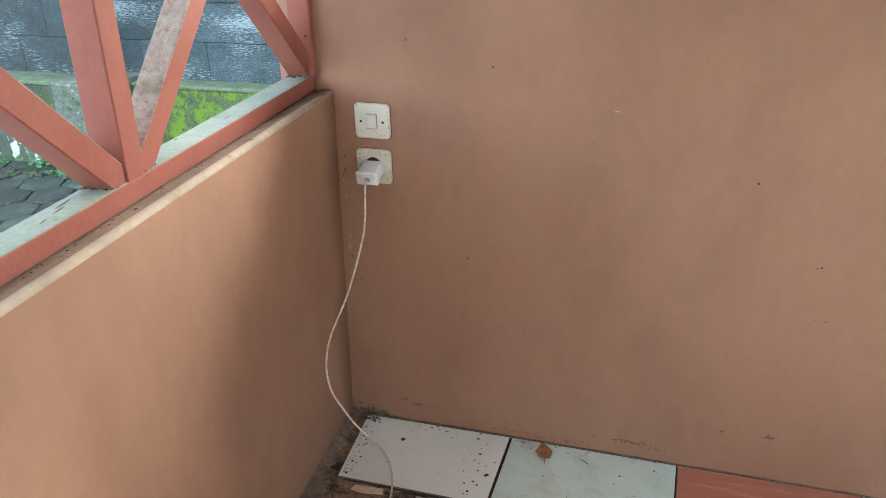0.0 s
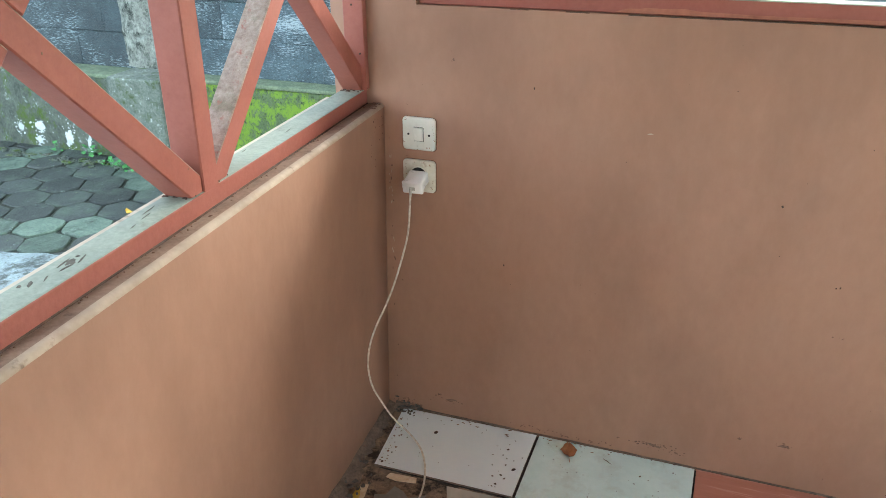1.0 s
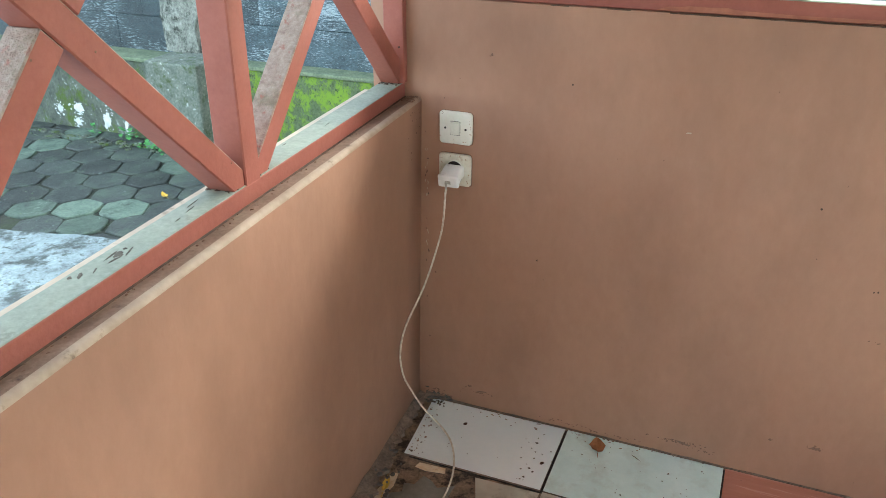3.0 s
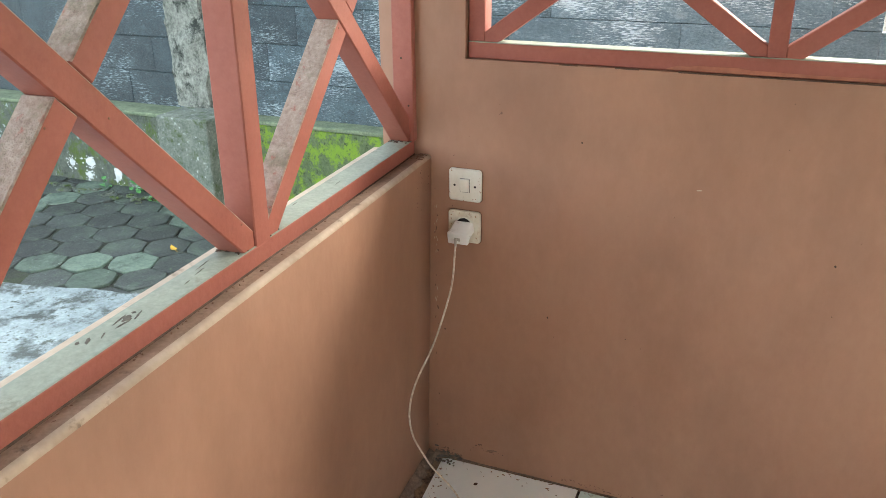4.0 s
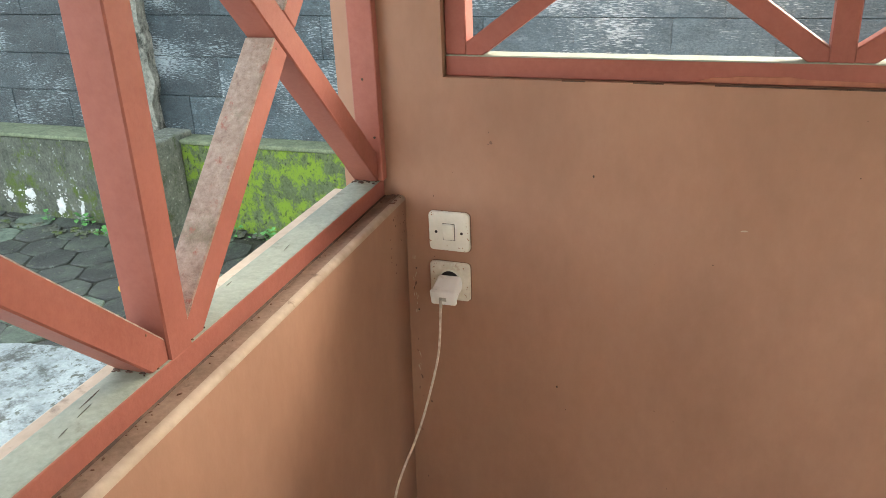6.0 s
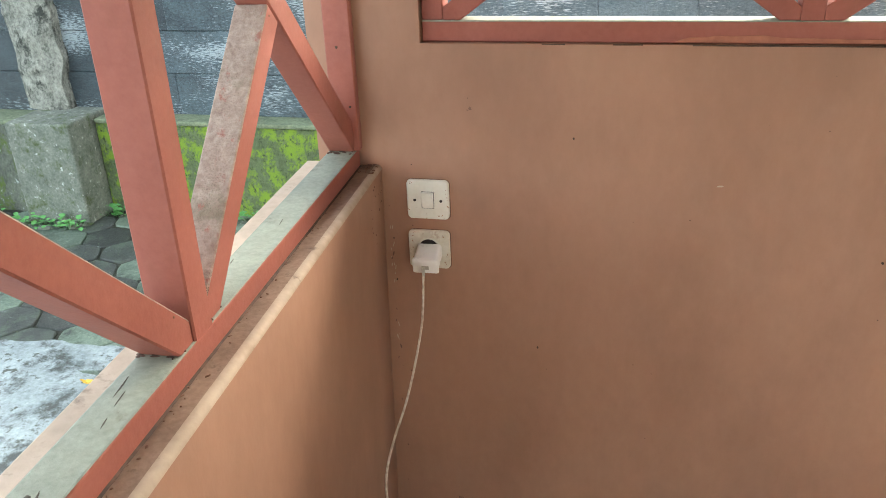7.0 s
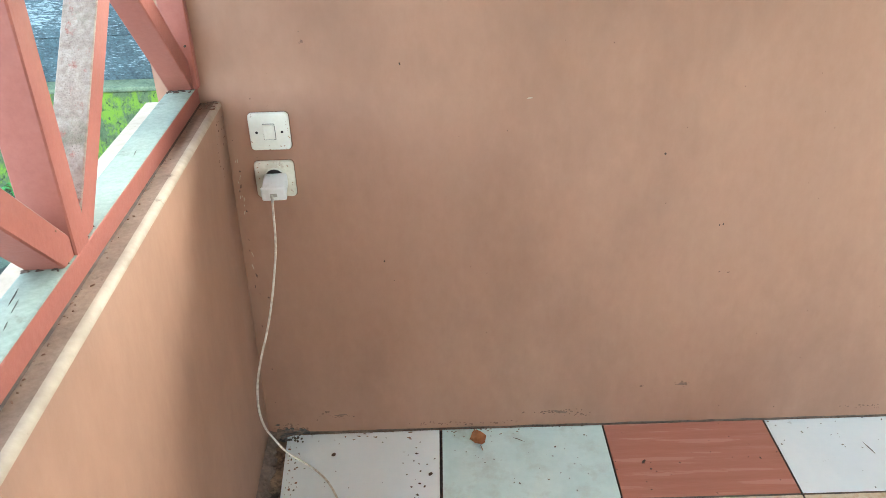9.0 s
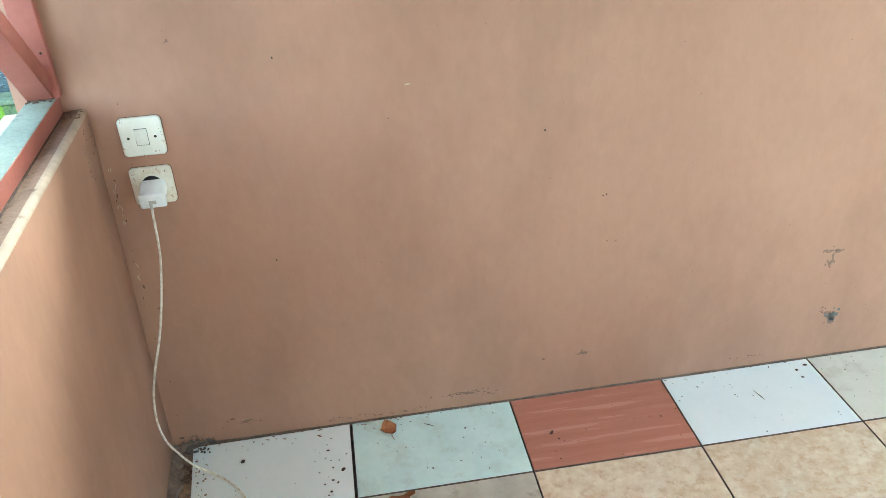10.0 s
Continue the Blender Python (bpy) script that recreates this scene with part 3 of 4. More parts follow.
part("strain_relief", bm, GREYPLUG, cord, "grey strain relief")

# ---- marks on the wall ----
rng = random.Random(11)
bm = bmesh.new()
for x, z, r in ((0.301, 0.485, 0.0022), (0.905, 0.721, 0.0024), (1.040, 0.549, 0.002), (1.048, 0.551, 0.002), (0.055, 0.869, 0.001), (0.36, 0.93, 0.002),
                (0.03, 0.40, 0.002), (0.012, 0.62, 0.002)):
    blob(bm, (x, -0.0003, z), r, "-y", rng, 0.0008, stretch=(1, 1.4))
for i in range(46):
    x, z = rng.uniform(0.02, 2.4), rng.uniform(0.02, 1.05)
    blob(bm, (x, -0.0003, z), rng.uniform(0.0006, 0.0013), "-y", rng, 0.0004, n=6)
tagged(part("wall_speck", bm, SPECK), "tiny dark specks scattered on the salmon wall", "speck", kind="stuff")
bm = bmesh.new()
for x, z, w, h, n, slope in ((0.70, 0.042, 0.10, 0.010, 46, -0.12), (0.76, 0.030, 0.05, 0.008, 16, -0.1), (0.13, 0.060, 0.02, 0.012, 10, 0.0), (0.165, 0.048, 0.05, 0.006, 14, -0.2), (0.022, 0.016, 0.04, 0.022, 50, 0.0), (0.06, 0.010, 0.05, 0.010, 26, 0.0),
                         (0.40, 0.016, 0.10, 0.010, 26, 0.0), (0.55, 0.014, 0.12, 0.008, 22, 0.0), (1.46, 0.030, 0.12, 0.010, 24, 0.0), (1.665, 0.125, 0.020, 0.03, 30, 0.0), (1.64, 0.150, 0.01, 0.03, 10, 0.0), (1.637, 0.290, 0.006, 0.06, 16, 0.0), (1.63, 0.322, 0.04, 0.006, 14, 0.0),
                         (1.075, 0.43, 0.02, 0.004, 6, 0.0), (0.171, 0.980, 0.006, 0.006, 10, 0.0), (1.0, 0.117, 0.035, 0.010, 20, -0.1), (0.905, 0.115, 0.010, 0.008, 6, 0.0)):
    smear(bm, (x, -0.0003, z), w, h, n, "-y", rng)
tagged(part("wall_scuff", bm, SMUDGE), "grey scuffs low on the salmon wall", "scuff", kind="stuff")
bm = bmesh.new()
blob(bm, (0.619, -0.0003, 0.851), 0.0028, "-y", rng, 0.0006, 9, (2.4, 0.6), 0.1)
tagged(part("paint_chip", bm, CREAM), "pale chips in the wall paint", "chip", kind="stuff")
# loose paint and grit down the corner
bm = bmesh.new()
for i in range(12):
    z = 0.06 + 0.8 * rng.random()
    blob(bm, (0.004 + 0.012 * rng.random() ** 2, -0.0003, z), rng.uniform(0.001, 0.003), "-y", rng, 0.0008, 7, (0.7, rng.uniform(0.8, 2.4)), rng.uniform(-0.4, 0.4))
tagged(part("corner_grit", bm, SMUDGE), "flaked paint and grit down the wall corner", "grit", kind="stuff")
bm = bmesh.new()
for i in range(30):
    x = 0.05 + 0.30 * rng.random() if i < 18 else rng.uniform(0.42, 0.62)
    blob(bm, (x, -0.008 - 0.03 * rng.random() ** 2, 0.0007), rng.uniform(0.001, 0.0034), "z", rng, 0.0008, 9, (rng.uniform(1, 2.2), 0.6), rng.uniform(-0.4, 0.4))
for i in range(36):
    y = -0.02 - 0.22 * rng.random()
    blob(bm, (0.034 + 0.02 * -y / 0.25 + 0.03 * rng.random() ** 2, y, 0.0007), rng.uniform(0.001, 0.0032), "z", rng, 0.0008, 9, (1.0, rng.uniform(0.7, 1.5)), rng.uniform(0, 3))
tagged(part("tile_grime", bm, GRIME), "brown grime along the edges of the tiles", "grime", kind="stuff")
# dirt packed where the braces and the jamb meet the rail
bm = bmesh.new()
for y, n, far in ((-0.655, 26, 0.030), (-0.710, 30, 0.035), (-0.018, 30, 0.022), (-1.372, 16, 0.03), (-1.418, 16, 0.03)):
    for i in range(n):
        d = far * rng.random() ** 2.2
        p = SKEW @ Vector((rng.uniform(-0.098, -0.050), y + (d if y in (-0.655, -1.372) else -d), RAIL_TOP))
        blob(bm, p, rng.uniform(0.0012, 0.0042), "z", rng, rng.uniform(0.0008, 0.002), 7, (rng.uniform(0.8, 2.0), 0.7), rng.uniform(-0.5, 0.5))
tagged(part("joint_dirt", bm, SPECK), "dark dirt packed where the lattice meets its rail", "dirt", kind="stuff")
# rusty spots high on the low wall, beside the corner
bm = bmesh.new()
for i in range(22):
    z = WALL_TOP - 0.02 - 0.13 * rng.random() ** 1.4
    p = SKEW @ Vector((-0.0036 - LEAN * (1 - z / WALL_TOP), -0.012 - 0.085 * rng.random() ** 1.3, z))
    blob(bm, p, rng.uniform(0.0008, 0.0024), "x", rng, 0.0006, 7, (rng.uniform(0.6, 1.2), rng.uniform(0.7, 1.8)), rng.uniform(-0.4, 0.4))
tagged(part("wall_spot", bm, GRIME), "small rusty brown spots on the low wall by the corner", "spot", kind="stuff")
# bare plaster and dirt at the end of the ledge and down the corner
bm = bmesh.new()
for i in range(26):
    p = SKEW @ Vector((rng.uniform(-0.030, -0.008), -0.002 - 0.05 * rng.random() ** 2, WALL_TOP - 0.001))
    blob(bm, p, rng.uniform(0.0015, 0.0045), "z", rng, 0.0015, 8, (1, rng.uniform(0.7, 1.6)), rng.uniform(0, 3))
tagged(part("corner_dirt", bm, GRIME), "brown dirt gathered at the end of the ledge", "dirt", kind="stuff")
bm = bmesh.new()
for i in range(16):
    blob(bm, (0.002 + 0.009 * rng.random(), -0.0004, rng.uniform(0.42, 0.74)), rng.uniform(0.001, 0.0028), "-y", rng, 0.0006, 8, (0.5, rng.uniform(1.2, 3.5)), rng.uniform(-0.25, 0.25))
tagged(part("bare_plaster", bm, CREAMOUT), "pale bare plaster where paint flaked down the corner", "chip", kind="stuff")
bm = bmesh.new()
for x, z, r, st in ((1.668, 0.120, 0.012, (0.8, 1.4)), (1.655, 0.135, 0.008, (1.2, 0.8)), (1.640, 0.300, 0.006, (0.5, 3.0)), (1.004, 0.117, 0.006, (1.8, 0.7)), (0.708, 0.041, 0.007, (3.0, 0.5)), (0.165, 0.052, 0.006, (3.0, 0.5))):
    blob(bm, (x, -0.0002, z), r, "-y", rng, 0.0004, 16, st, rng.uniform(-0.2, 0.2))
for i in range(9):
    blob(bm, (1.634 + rng.gauss(0, 0.006), -0.0002, 0.275 + 0.05 * rng.random()), rng.uniform(0.003, 0.006), "-y", rng, 0.0003, 10, (0.7, 1.6))
    blob(bm, (1.632 + rng.uniform(-0.03, 0.03), -0.0002, 0.322 + rng.gauss(0, 0.004)), rng.uniform(0.003, 0.006), "-y", rng, 0.0003, 10, (1.5, 0.7))
blue = bmesh.new()
for i in range(16):
    blob(blue, (1.668 + rng.gauss(0, 0.009), -0.0003, 0.122 + rng.gauss(0, 0.014)), rng.uniform(0.002, 0.008), "-y", rng, 0.0004, 11, (rng.uniform(0.7, 1.6), 0.8), rng.uniform(-0.6, 0.6))
tagged(part("wall_smear", blue, BLUEGREY), "blue-grey smear low on the salmon wall", "smear", kind="stuff")
tagged(part("wall_stain", bm, STAIN), "faint grey-brown stains low on the wall", "stain", kind="stuff")
# crumbs on the ledge of the low wall, in the gap beside the rail
bm = bmesh.new()
for i in range(85):
    y = -rng.random() * 1.7
    x = -0.044 + abs(rng.gauss(0.0, 0.006)) + 0.001
    if x > -0.018:
        continue
    p = SKEW @ Vector((x, y, WALL_TOP - 0.003 + 0.107 * (x + 0.046)))
    blob(bm, p, rng.uniform(0.0006, 0.0020), "z", rng, rng.uniform(0.0006, 0.002), 6, (0.7, rng.uniform(0.8, 2.2)), rng.uniform(0, 3))
tagged(part("ledge_crumbs", bm, GRIME), "dark crumbs and dead insects on the dusty ledge", "debris", kind="stuff")
# knot and splits in the rail's top
bm = bmesh.new()
KNOT = surface("dark_knot_wood", (0.05, 0.045, 0.035), (0.15, 0.135, 0.105), 60, 0.85, 0.5, 200)
for x, y, r, s, t in ((-0.076, -0.984, 0.009, (0.75, 1.2), 0.2), (-0.068, -0.972, 0.010, (0.16, 1.7), 0.3), (-0.083, -0.990, 0.011, (0.14, 1.6), 0.15), (-0.070, -0.998, 0.010, (0.22, 1.5), -0.1), (-0.079, -0.966, 0.007, (0.5, 0.5), 0.1), (-0.082, -1.052, 0.006, (0.5, 1.6), 0.5), (-0.090, -1.062, 0.005, (0.8, 1.0), 0.9),
                      (-0.073, -1.035, 0.004, (0.3, 2.6), 0.4), (-0.085, -0.80, 0.004, (0.2, 5.0), 0.1), (-0.075, -0.82, 0.003, (0.2, 5.0), 0.1), (-0.069, -0.86, 0.003, (0.25, 3.0), 0.15), (-0.09, -0.50, 0.003, (0.25, 3.0), 0.05), (-0.07, -0.36, 0.003, (0.2, 5.0), 0.1)):
    blob(bm, (x, y, RAIL_TOP), r, "z", rng, 0.0008, 14, s, t)
part("knot", bm, KNOT, window_west, "dark knot and splits in the worn rail")
# nail heads and old holes
for y, z in ((-0.735, 0.948), (-0.985, 1.178), (-1.085, 1.190), (-0.360, 1.205)):
    bm = bmesh.new()
    blob(bm, (-0.0488 if y > -0.64 or y < -0.71 else -0.0454, y, z), 0.0019, "x", rng, 0.0008, 8)
    part("nail", bm, GRIME, window_west)
for x, y, z in ((-0.066, -0.0225, 1.094), (-0.050, -0.0225, 0.985)):
    bm = bmesh.new()
    blob(bm, (x, y, z), 0.0028, "-y", rng, 0.0015, 10)
    part("nail", bm, SPECK, window_west)

# ---- floor ----
bm = block((-0.17, -2.31, -0.30), (3.95, 0.15, -0.0075))
tagged(part("floor", bm, SOIL), "broken screed floor under worn ceramic tiles", "floor", kind="structure")
floor = bpy.data.objects["floor"]


bm = block((0.4125, -2.1, -0.0135), (3.79, -0.004, -0.0055))
block((0.06, -0.257, -0.0135), (0.412, -0.004, -0.0055), bm=bm)
part("grout", bm, TILEJOINT, floor, "black grimy grout")


def tile(x0, y0, x1, y1, material, label, rng, z=0.0, corner=None):
    outline = rect(x0, y0, x1, y1) if corner is None else corner
    bm = prism(outline, 2, -0.013, z + rng.uniform(-0.0004, 0.0004), 0.0003)
    bm.normal_update()
    for f in bm.faces:
        if f.normal.z < 0.3:
            f.material_index = 1
    return part("tile", bm, [material, GROUT], floor, label)


rng = random.Random(7)
J = 0.0022
XS = [0.412, 0.8155, 1.2170, 1.6195, 2.022, 2.4245, 2.827, 3.23, 3.79]
tile(0, 0, 0, 0, T_WHITE, "chipped white tile spotted with dark drops", rng, corner=[(0.026, -0.010), (0.045, -0.254), (0.412 - 0.005, -0.254), (0.412 - 0.005, -0.006)])
row_one = [(T_GREEN, "pale green-white glazed tile"), (T_WOOD, "red wood-grain tile"), (T_WHITE, "white glazed tile"), (T_CREAM, "cream glazed tile"), (T_GREEN, "pale green-white glazed tile"), (T_WOOD, "red wood-grain tile"), (T_WHITE, "white glazed tile"), (T_CREAM, "cream glazed tile")]
for i, (m, text) in enumerate(row_one):
    tile(XS[i] + J, -0.254, XS[i + 1] - J, -0.006, m, text, rng)
for r in range(4):
    y1 = -0.259 - 0.4025 * r
    for i in range(len(XS) - 1):
        m = T_GREY if (i == 0 and r == 0) else T_BEIGE
        tile(XS[i] + J, y1 - 0.4025 + 2 * J, XS[i + 1] - J, y1, m, "grey-beige tile" if m is T_GREY else "mottled orange-beige tile", rng)
    if r:
        tile(0.03 + 0.02 * r, y1 - 0.4025 + 2 * J, XS[0] - J, y1, T_BEIGE, "mottled orange-beige tile", rng)
# the broken corner: tile remnants and a cement patch
tile(0, 0, 0, 0, T_GREY, "broken beige tile remnant", rng, z=-0.003, corner=[(0.245, -0.268), (0.408, -0.262), (0.408, -0.655), (0.30, -0.655), (0.262, -0.43), (0.272, -0.34)])
tile(0, 0, 0, 0, T_BEIGE, "broken orange tile remnant", rng, z=-0.004, corner=[(0.095, -0.268), (0.165, -0.264), (0.17, -0.284), (0.12, -0.292), (0.09, -0.287)])
tile(0, 0, 0, 0, T_BEIGE, "broken orange tile remnant", rng, z=-0.004, corner=[(0.045, -0.33), (0.062, -0.325), (0.07, -0.37), (0.055, -0.44), (0.036, -0.42)])
bm = bmesh.new()
blob(bm, (0.150, -0.395, -0.0085), 0.085, "z", rng, 0.012, 20, (1.05, 1.1))
smooth(tagged(part("cement_patch", bm, CEMENT), "rounded dark grey cement patch in the broken floor corner", "patch"))
# grimy mortar fillets along both walls
bm = bmesh.new()
rows = []
for i in range(90):
    x = 0.0 + 2.6 * i / 89
    w = 0.003 + 0.004 * abs(noise.noise((x * 14, 0.3, 0))) + (0.02 * max(0, 1 - x / 0.06))
    h = 0.0012 + 0.004 * abs(noise.noise((x * 17, 2.3, 0))) + (0.012 * max(0, 1 - x / 0.08))
    rows.append([bm.verts.new((x, -0.0004, h)), bm.verts.new((x, -0.4 * w, h * 0.45)), bm.verts.new((x, -w, 0.0012)), bm.verts.new((x, -w, -0.01))])
for a, b in zip(rows, rows[1:]):
    for i in range(3):
        bm.faces.new((a[i], a[i + 1], b[i + 1], b[i]))
bmesh.ops.recalc_face_normals(bm, faces=bm.faces[:])
tagged(part("mortar_seam", bm, GROUT), "grimy mortar seam where the wall meets the tiles", "mortar", kind="stuff")
bm = bmesh.new()
rows = []
for i in range(200):
    y = -0.002 - 1.2 * i / 199
    p = SKEW @ Vector((-LEAN, y, 0))
    w = 0.020 + 0.014 * noise.noise((y * 13, 0.3, 4)) + 0.014 * noise.noise((y * 60, 0.7, 4)) + (0.012 if y < -0.26 else 0)
    h = 0.010 + 0.012 * abs(noise.noise((y * 11, 2.3, 8)))
    rows.append([bm.verts.new((p.x - 0.002, y, h)), bm.verts.new((p.x + 0.4 * w, y, h * 0.5 + 0.006 * noise.noise((y * 70, 1, 1)))), bm.verts.new((p.x + w, y, 0.0008)), bm.verts.new((p.x + w + 0.004, y, -0.012))])
for a, b in zip(rows, rows[1:]):
    for i in range(3):
        bm.faces.new((a[i], a[i + 1], b[i + 1], b[i]))
bmesh.ops.recalc_face_normals(bm, faces=bm.faces[:])
tagged(part("mortar_seam", bm, GROUT), "crumbling reddish mortar along the low wall's foot", "mortar", kind="stuff")
bm = bmesh.new()
for i in range(34):
    x = 0.07 * rng.random() ** 1.6
    blob(bm, (x + 0.002, -0.0006, 0.004 + 0.028 * rng.random() ** 2 * (1 - x / 0.09)), rng.uniform(0.0015, 0.005), "-y", rng, 0.0012, 8, (rng.uniform(0.8, 1.8), 0.8))
for i in range(36):
    blob(bm, (0.012 + 0.07 * rng.random() ** 1.5, -0.004 - 0.035 * rng.random() ** 1.5, 0.003), rng.uniform(0.0015, 0.006), "z", rng, 0.002, 8, (rng.uniform(0.8, 1.6), 0.8), rng.uniform(0, 3))
for i in range(70):
    y = -0.25 - 0.5 * rng.random()
    p = SKEW @ Vector((0.01 - LEAN + 0.06 * rng.random(), y, 0))
    blob(bm, (p.x, y, -0.002 + 0.006 * rng.random()), rng.uniform(0.003, 0.009), "z", rng, 0.004, 8, (1, rng.uniform(0.7, 1.5)), rng.uniform(0, 3))
tagged(part("corner_mould", bm, MOULD), "dark grey mould and crumbs in the floor corner", "mould", kind="stuff")
# spots and crumbs on the tiles
bm = bmesh.new()
for x, y, r in ((0.352, -0.09, 0.006), (0.358, -0.125, 0.004), (0.345, -0.115, 0.004), (0.385, -0.16, 0.009), (0.362, -0.15, 0.004), (0.36, -0.19, 0.005), (0.372, -0.2, 0.004), (0.356, -0.225, 0.006), (0.35, -0.235, 0.004),
                (0.342, -0.2, 0.004), (0.35, -0.07, 0.003), (0.36, -0.05, 0.003), (0.33, -0.16, 0.003), (0.395, -0.11, 0.003), (0.15, -0.085, 0.009), (0.06, -0.11, 0.004), (0.07, -0.20, 0.004), (0.06, -0.24, 0.005), (0.085, -0.13, 0.003)):
    blob(bm, (x, y, 0.0007), r * rng.uniform(0.5, 0.85), "z", rng, 0.0008, 9, (1, rng.uniform(0.7, 1.5)), rng.uniform(0, 3))
for i in range(150):
    x = rng.uniform(0.06, 2.0)
    y = -0.25 * rng.random() ** (1.6 if i % 2 else 1.0) - 0.008
    blob(bm, (x, y, 0.0007), rng.uniform(0.0007, 0.0022), "z", rng, 0.0006, 6, (1, rng.uniform(0.6, 2)), rng.uniform(0, 3))
for x, y, r, s, t in ((0.888, -0.141, 0.008, (0.5, 1.2), -0.5), (0.90, -0.165, 0.003, (1, 1), 0), (1.43, -0.12, 0.02, (0.07, 1.3), 0.25), (1.60, -0.03, 0.006, (1.2, 0.8), 0), (1.57, -0.045, 0.005, (1, 1), 0), (1.57, -0.075, 0.004, (1, 1), 0), (0.60, -0.05, 0.018, (0.06, 1), 1.0)):
    blob(bm, (x, y, 0.0007), r, "z", rng, 0.0009, 10, s, t)
tagged(part("tile_spot", bm, SPECK), "dark drops and grit on the tiles", "spots", kind="stuff")


def leaf_mesh(length, width, curl, seed, n=7):
    bm = bmesh.new()
    rng = random.Random(seed)
    rows = []
    for i in range(n + 1):
        t = i / n
        w = width * math.sin(math.pi * min(1, t * 0.95 + 0.04)) ** 0.8 * rng.uniform(0.85, 1.1)
        z = curl * (t - 0.4) ** 2
        rows.append([bm.verts.new((-w / 2, t * length, z + curl * 0.3 * rng.random())), bm.verts.new((0, t * length, z)), bm.verts.new((w / 2, t * length, z + curl * 0.3 * rng.random()))])
    for a, b in zip(rows, rows[1:]):
        for i in range(2):
            bm.faces.new((a[i], a[i + 1], b[i + 1], b[i]))
    geom = bmesh.ops.extrude_face_region(bm, geom=bm.faces[:])["geom"]
    for v in geom:
        if isinstance(v, bmesh.types.BMVert):
            v.co.z += 0.0005
    bmesh.ops.recalc_face_normals(bm, faces=bm.faces[:])
    return bm


def fallen_leaf(x, y, z, turn, length, width, material, label, curl=0.02, seed=1):
    ob = part("fallen_leaf", leaf_mesh(length, width, curl, seed), material)
    ob.matrix_world = pose(x, y, z, 0, 0, turn)
    tagged(ob, label, "leaf")
    bm = block((-0.0007, -length * 0.35, 0.0), (0.0007, 0.002, 0.0015))
    part("stalk", bm, material, ob)


fallen_leaf(0.508, -0.072, 0.0015, 15, 0.045, 0.042, DRYLEAF, "curled orange-brown dry leaf on the pale tile", 0.03, 3)
fallen_leaf(0.452, -0.296, 0.002, -80, 0.09, 0.03, DRYLEAF, "long dry yellow-brown leaf on the floor", 0.03, 5)
fallen_leaf(0.055, -0.40, -0.004, 10, 0.05, 0.018, YELLOWLEAF, "small yellow leaf in the broken corner", 0.02, 6)

# ---- outside ----
GROUND = -0.15
bm = block((-60, -60, GROUND - 0.4), (60, 60, GROUND - 0.020))
tagged(part("ground", bm, EARTH), "dark wet earth round the house", "ground", kind="structure")
edge = [(-0.18, 0.70)]
for i in range(1, 160):
    x = -0.18 - 6.82 * i / 160
    edge.append((x, 0.72 + 0.2 * max(-0.7, min(0.3, x + 1.85)) + 0.035 * noise.noise((x * 3.1, 0.2, 0)) + 0.022 * noise.noise((x * 11, 1.2, 0)) + 0.012 * noise.noise((x * 31, 3.2, 0))))
edge += [(-7.0, 0.58), (-7.0, -9.0), (-0.18, -9.0)]
bm = prism(edge, 2, GROUND - 0.1, GROUND - 0.006)
block((-0.18, -9.0, GROUND - 0.1), (7.0, -2.32, GROUND - 0.006), 0.01, bm=bm)
block((1.8, 0.16, GROUND - 0.1), (9.0, 9.0, GROUND - 0.006), 0.01, bm=bm)
apron = tagged(part("pavement", bm, APRON), "pale wet concrete apron with dark stains", "pavement", kind="structure")
rng = random.Random(21)
PLX, PLZ = -2.12, 0.315
wall_out = new("boundary_wall")
tagged(wall_out, "dark mouldy concrete block boundary wall, wet and streaked", "wall", kind="structure")
bm = block((-7.0, 2.125, PLZ), (1.10, 2.28, 2.05))
block((1.10, 2.125, PLZ), (1.75, 2.28, 0.90), bm=bm)
part("mortar_core", bm, JOINT, wall_out)
bm = block((PLX, 2.0, -0.5), (1.75, 2.28, PLZ - 0.02), 0.008)
part("plinth", bm, PLINTH, wall_out, "mossy bright green plinth")
bm = block((-7.0, 1.93, -0.5), (-2.472, 2.28, PLZ - 0.02), 0.008)
part("plinth", bm, PLINTHDARK, wall_out, "dark stained plinth")
bm = block((-2.47, 1.80, -0.5), (PLX - 0.002, 2.28, PLZ + 0.03), 0.012)
part("pier_base", bm, PLINTHGREY, wall_out, "grey pier base")
for x0, x1, y in ((PLX + 0.002, 1.75, 1.992), (-7.0, -2.474, 1.922)):
    part("ledge", block((x0, y, PLZ - 0.019), (x1, 2.27, PLZ + 0.004), 0.006), LEDGECAP, wall_out)
# pier on its base, uneven
bm = bmesh.new()
rows = []
for i in range(61):
    z = PLZ + 0.03 + 1.68 * i / 60
    ring = []
    for x, y in ((-2.525, 2.13), (-2.525, 2.06), (-2.49, 2.045), (-2.41, 2.04), (-2.33, 2.045), (-2.28, 2.06), (-2.28, 2.13)):
        d = 0.020 * noise.noise((x * 6, z * 9, 3.1)) + 0.008 * noise.noise((x * 20, z * 30, 1.1))
        ring.append(bm.verts.new((x + d, y + d, z)))
    rows.append(ring)
for a, b in zip(rows, rows[1:]):
    for i in range(len(a) - 1):
        bm.faces.new((a[i], a[i + 1], b[i + 1], b[i]))
bm.faces.new(rows[-1])
bmesh.ops.recalc_face_normals(bm, faces=bm.faces[:])
part("pier", bm, PILASTER, wall_out, "crumbling pale rendered pier")
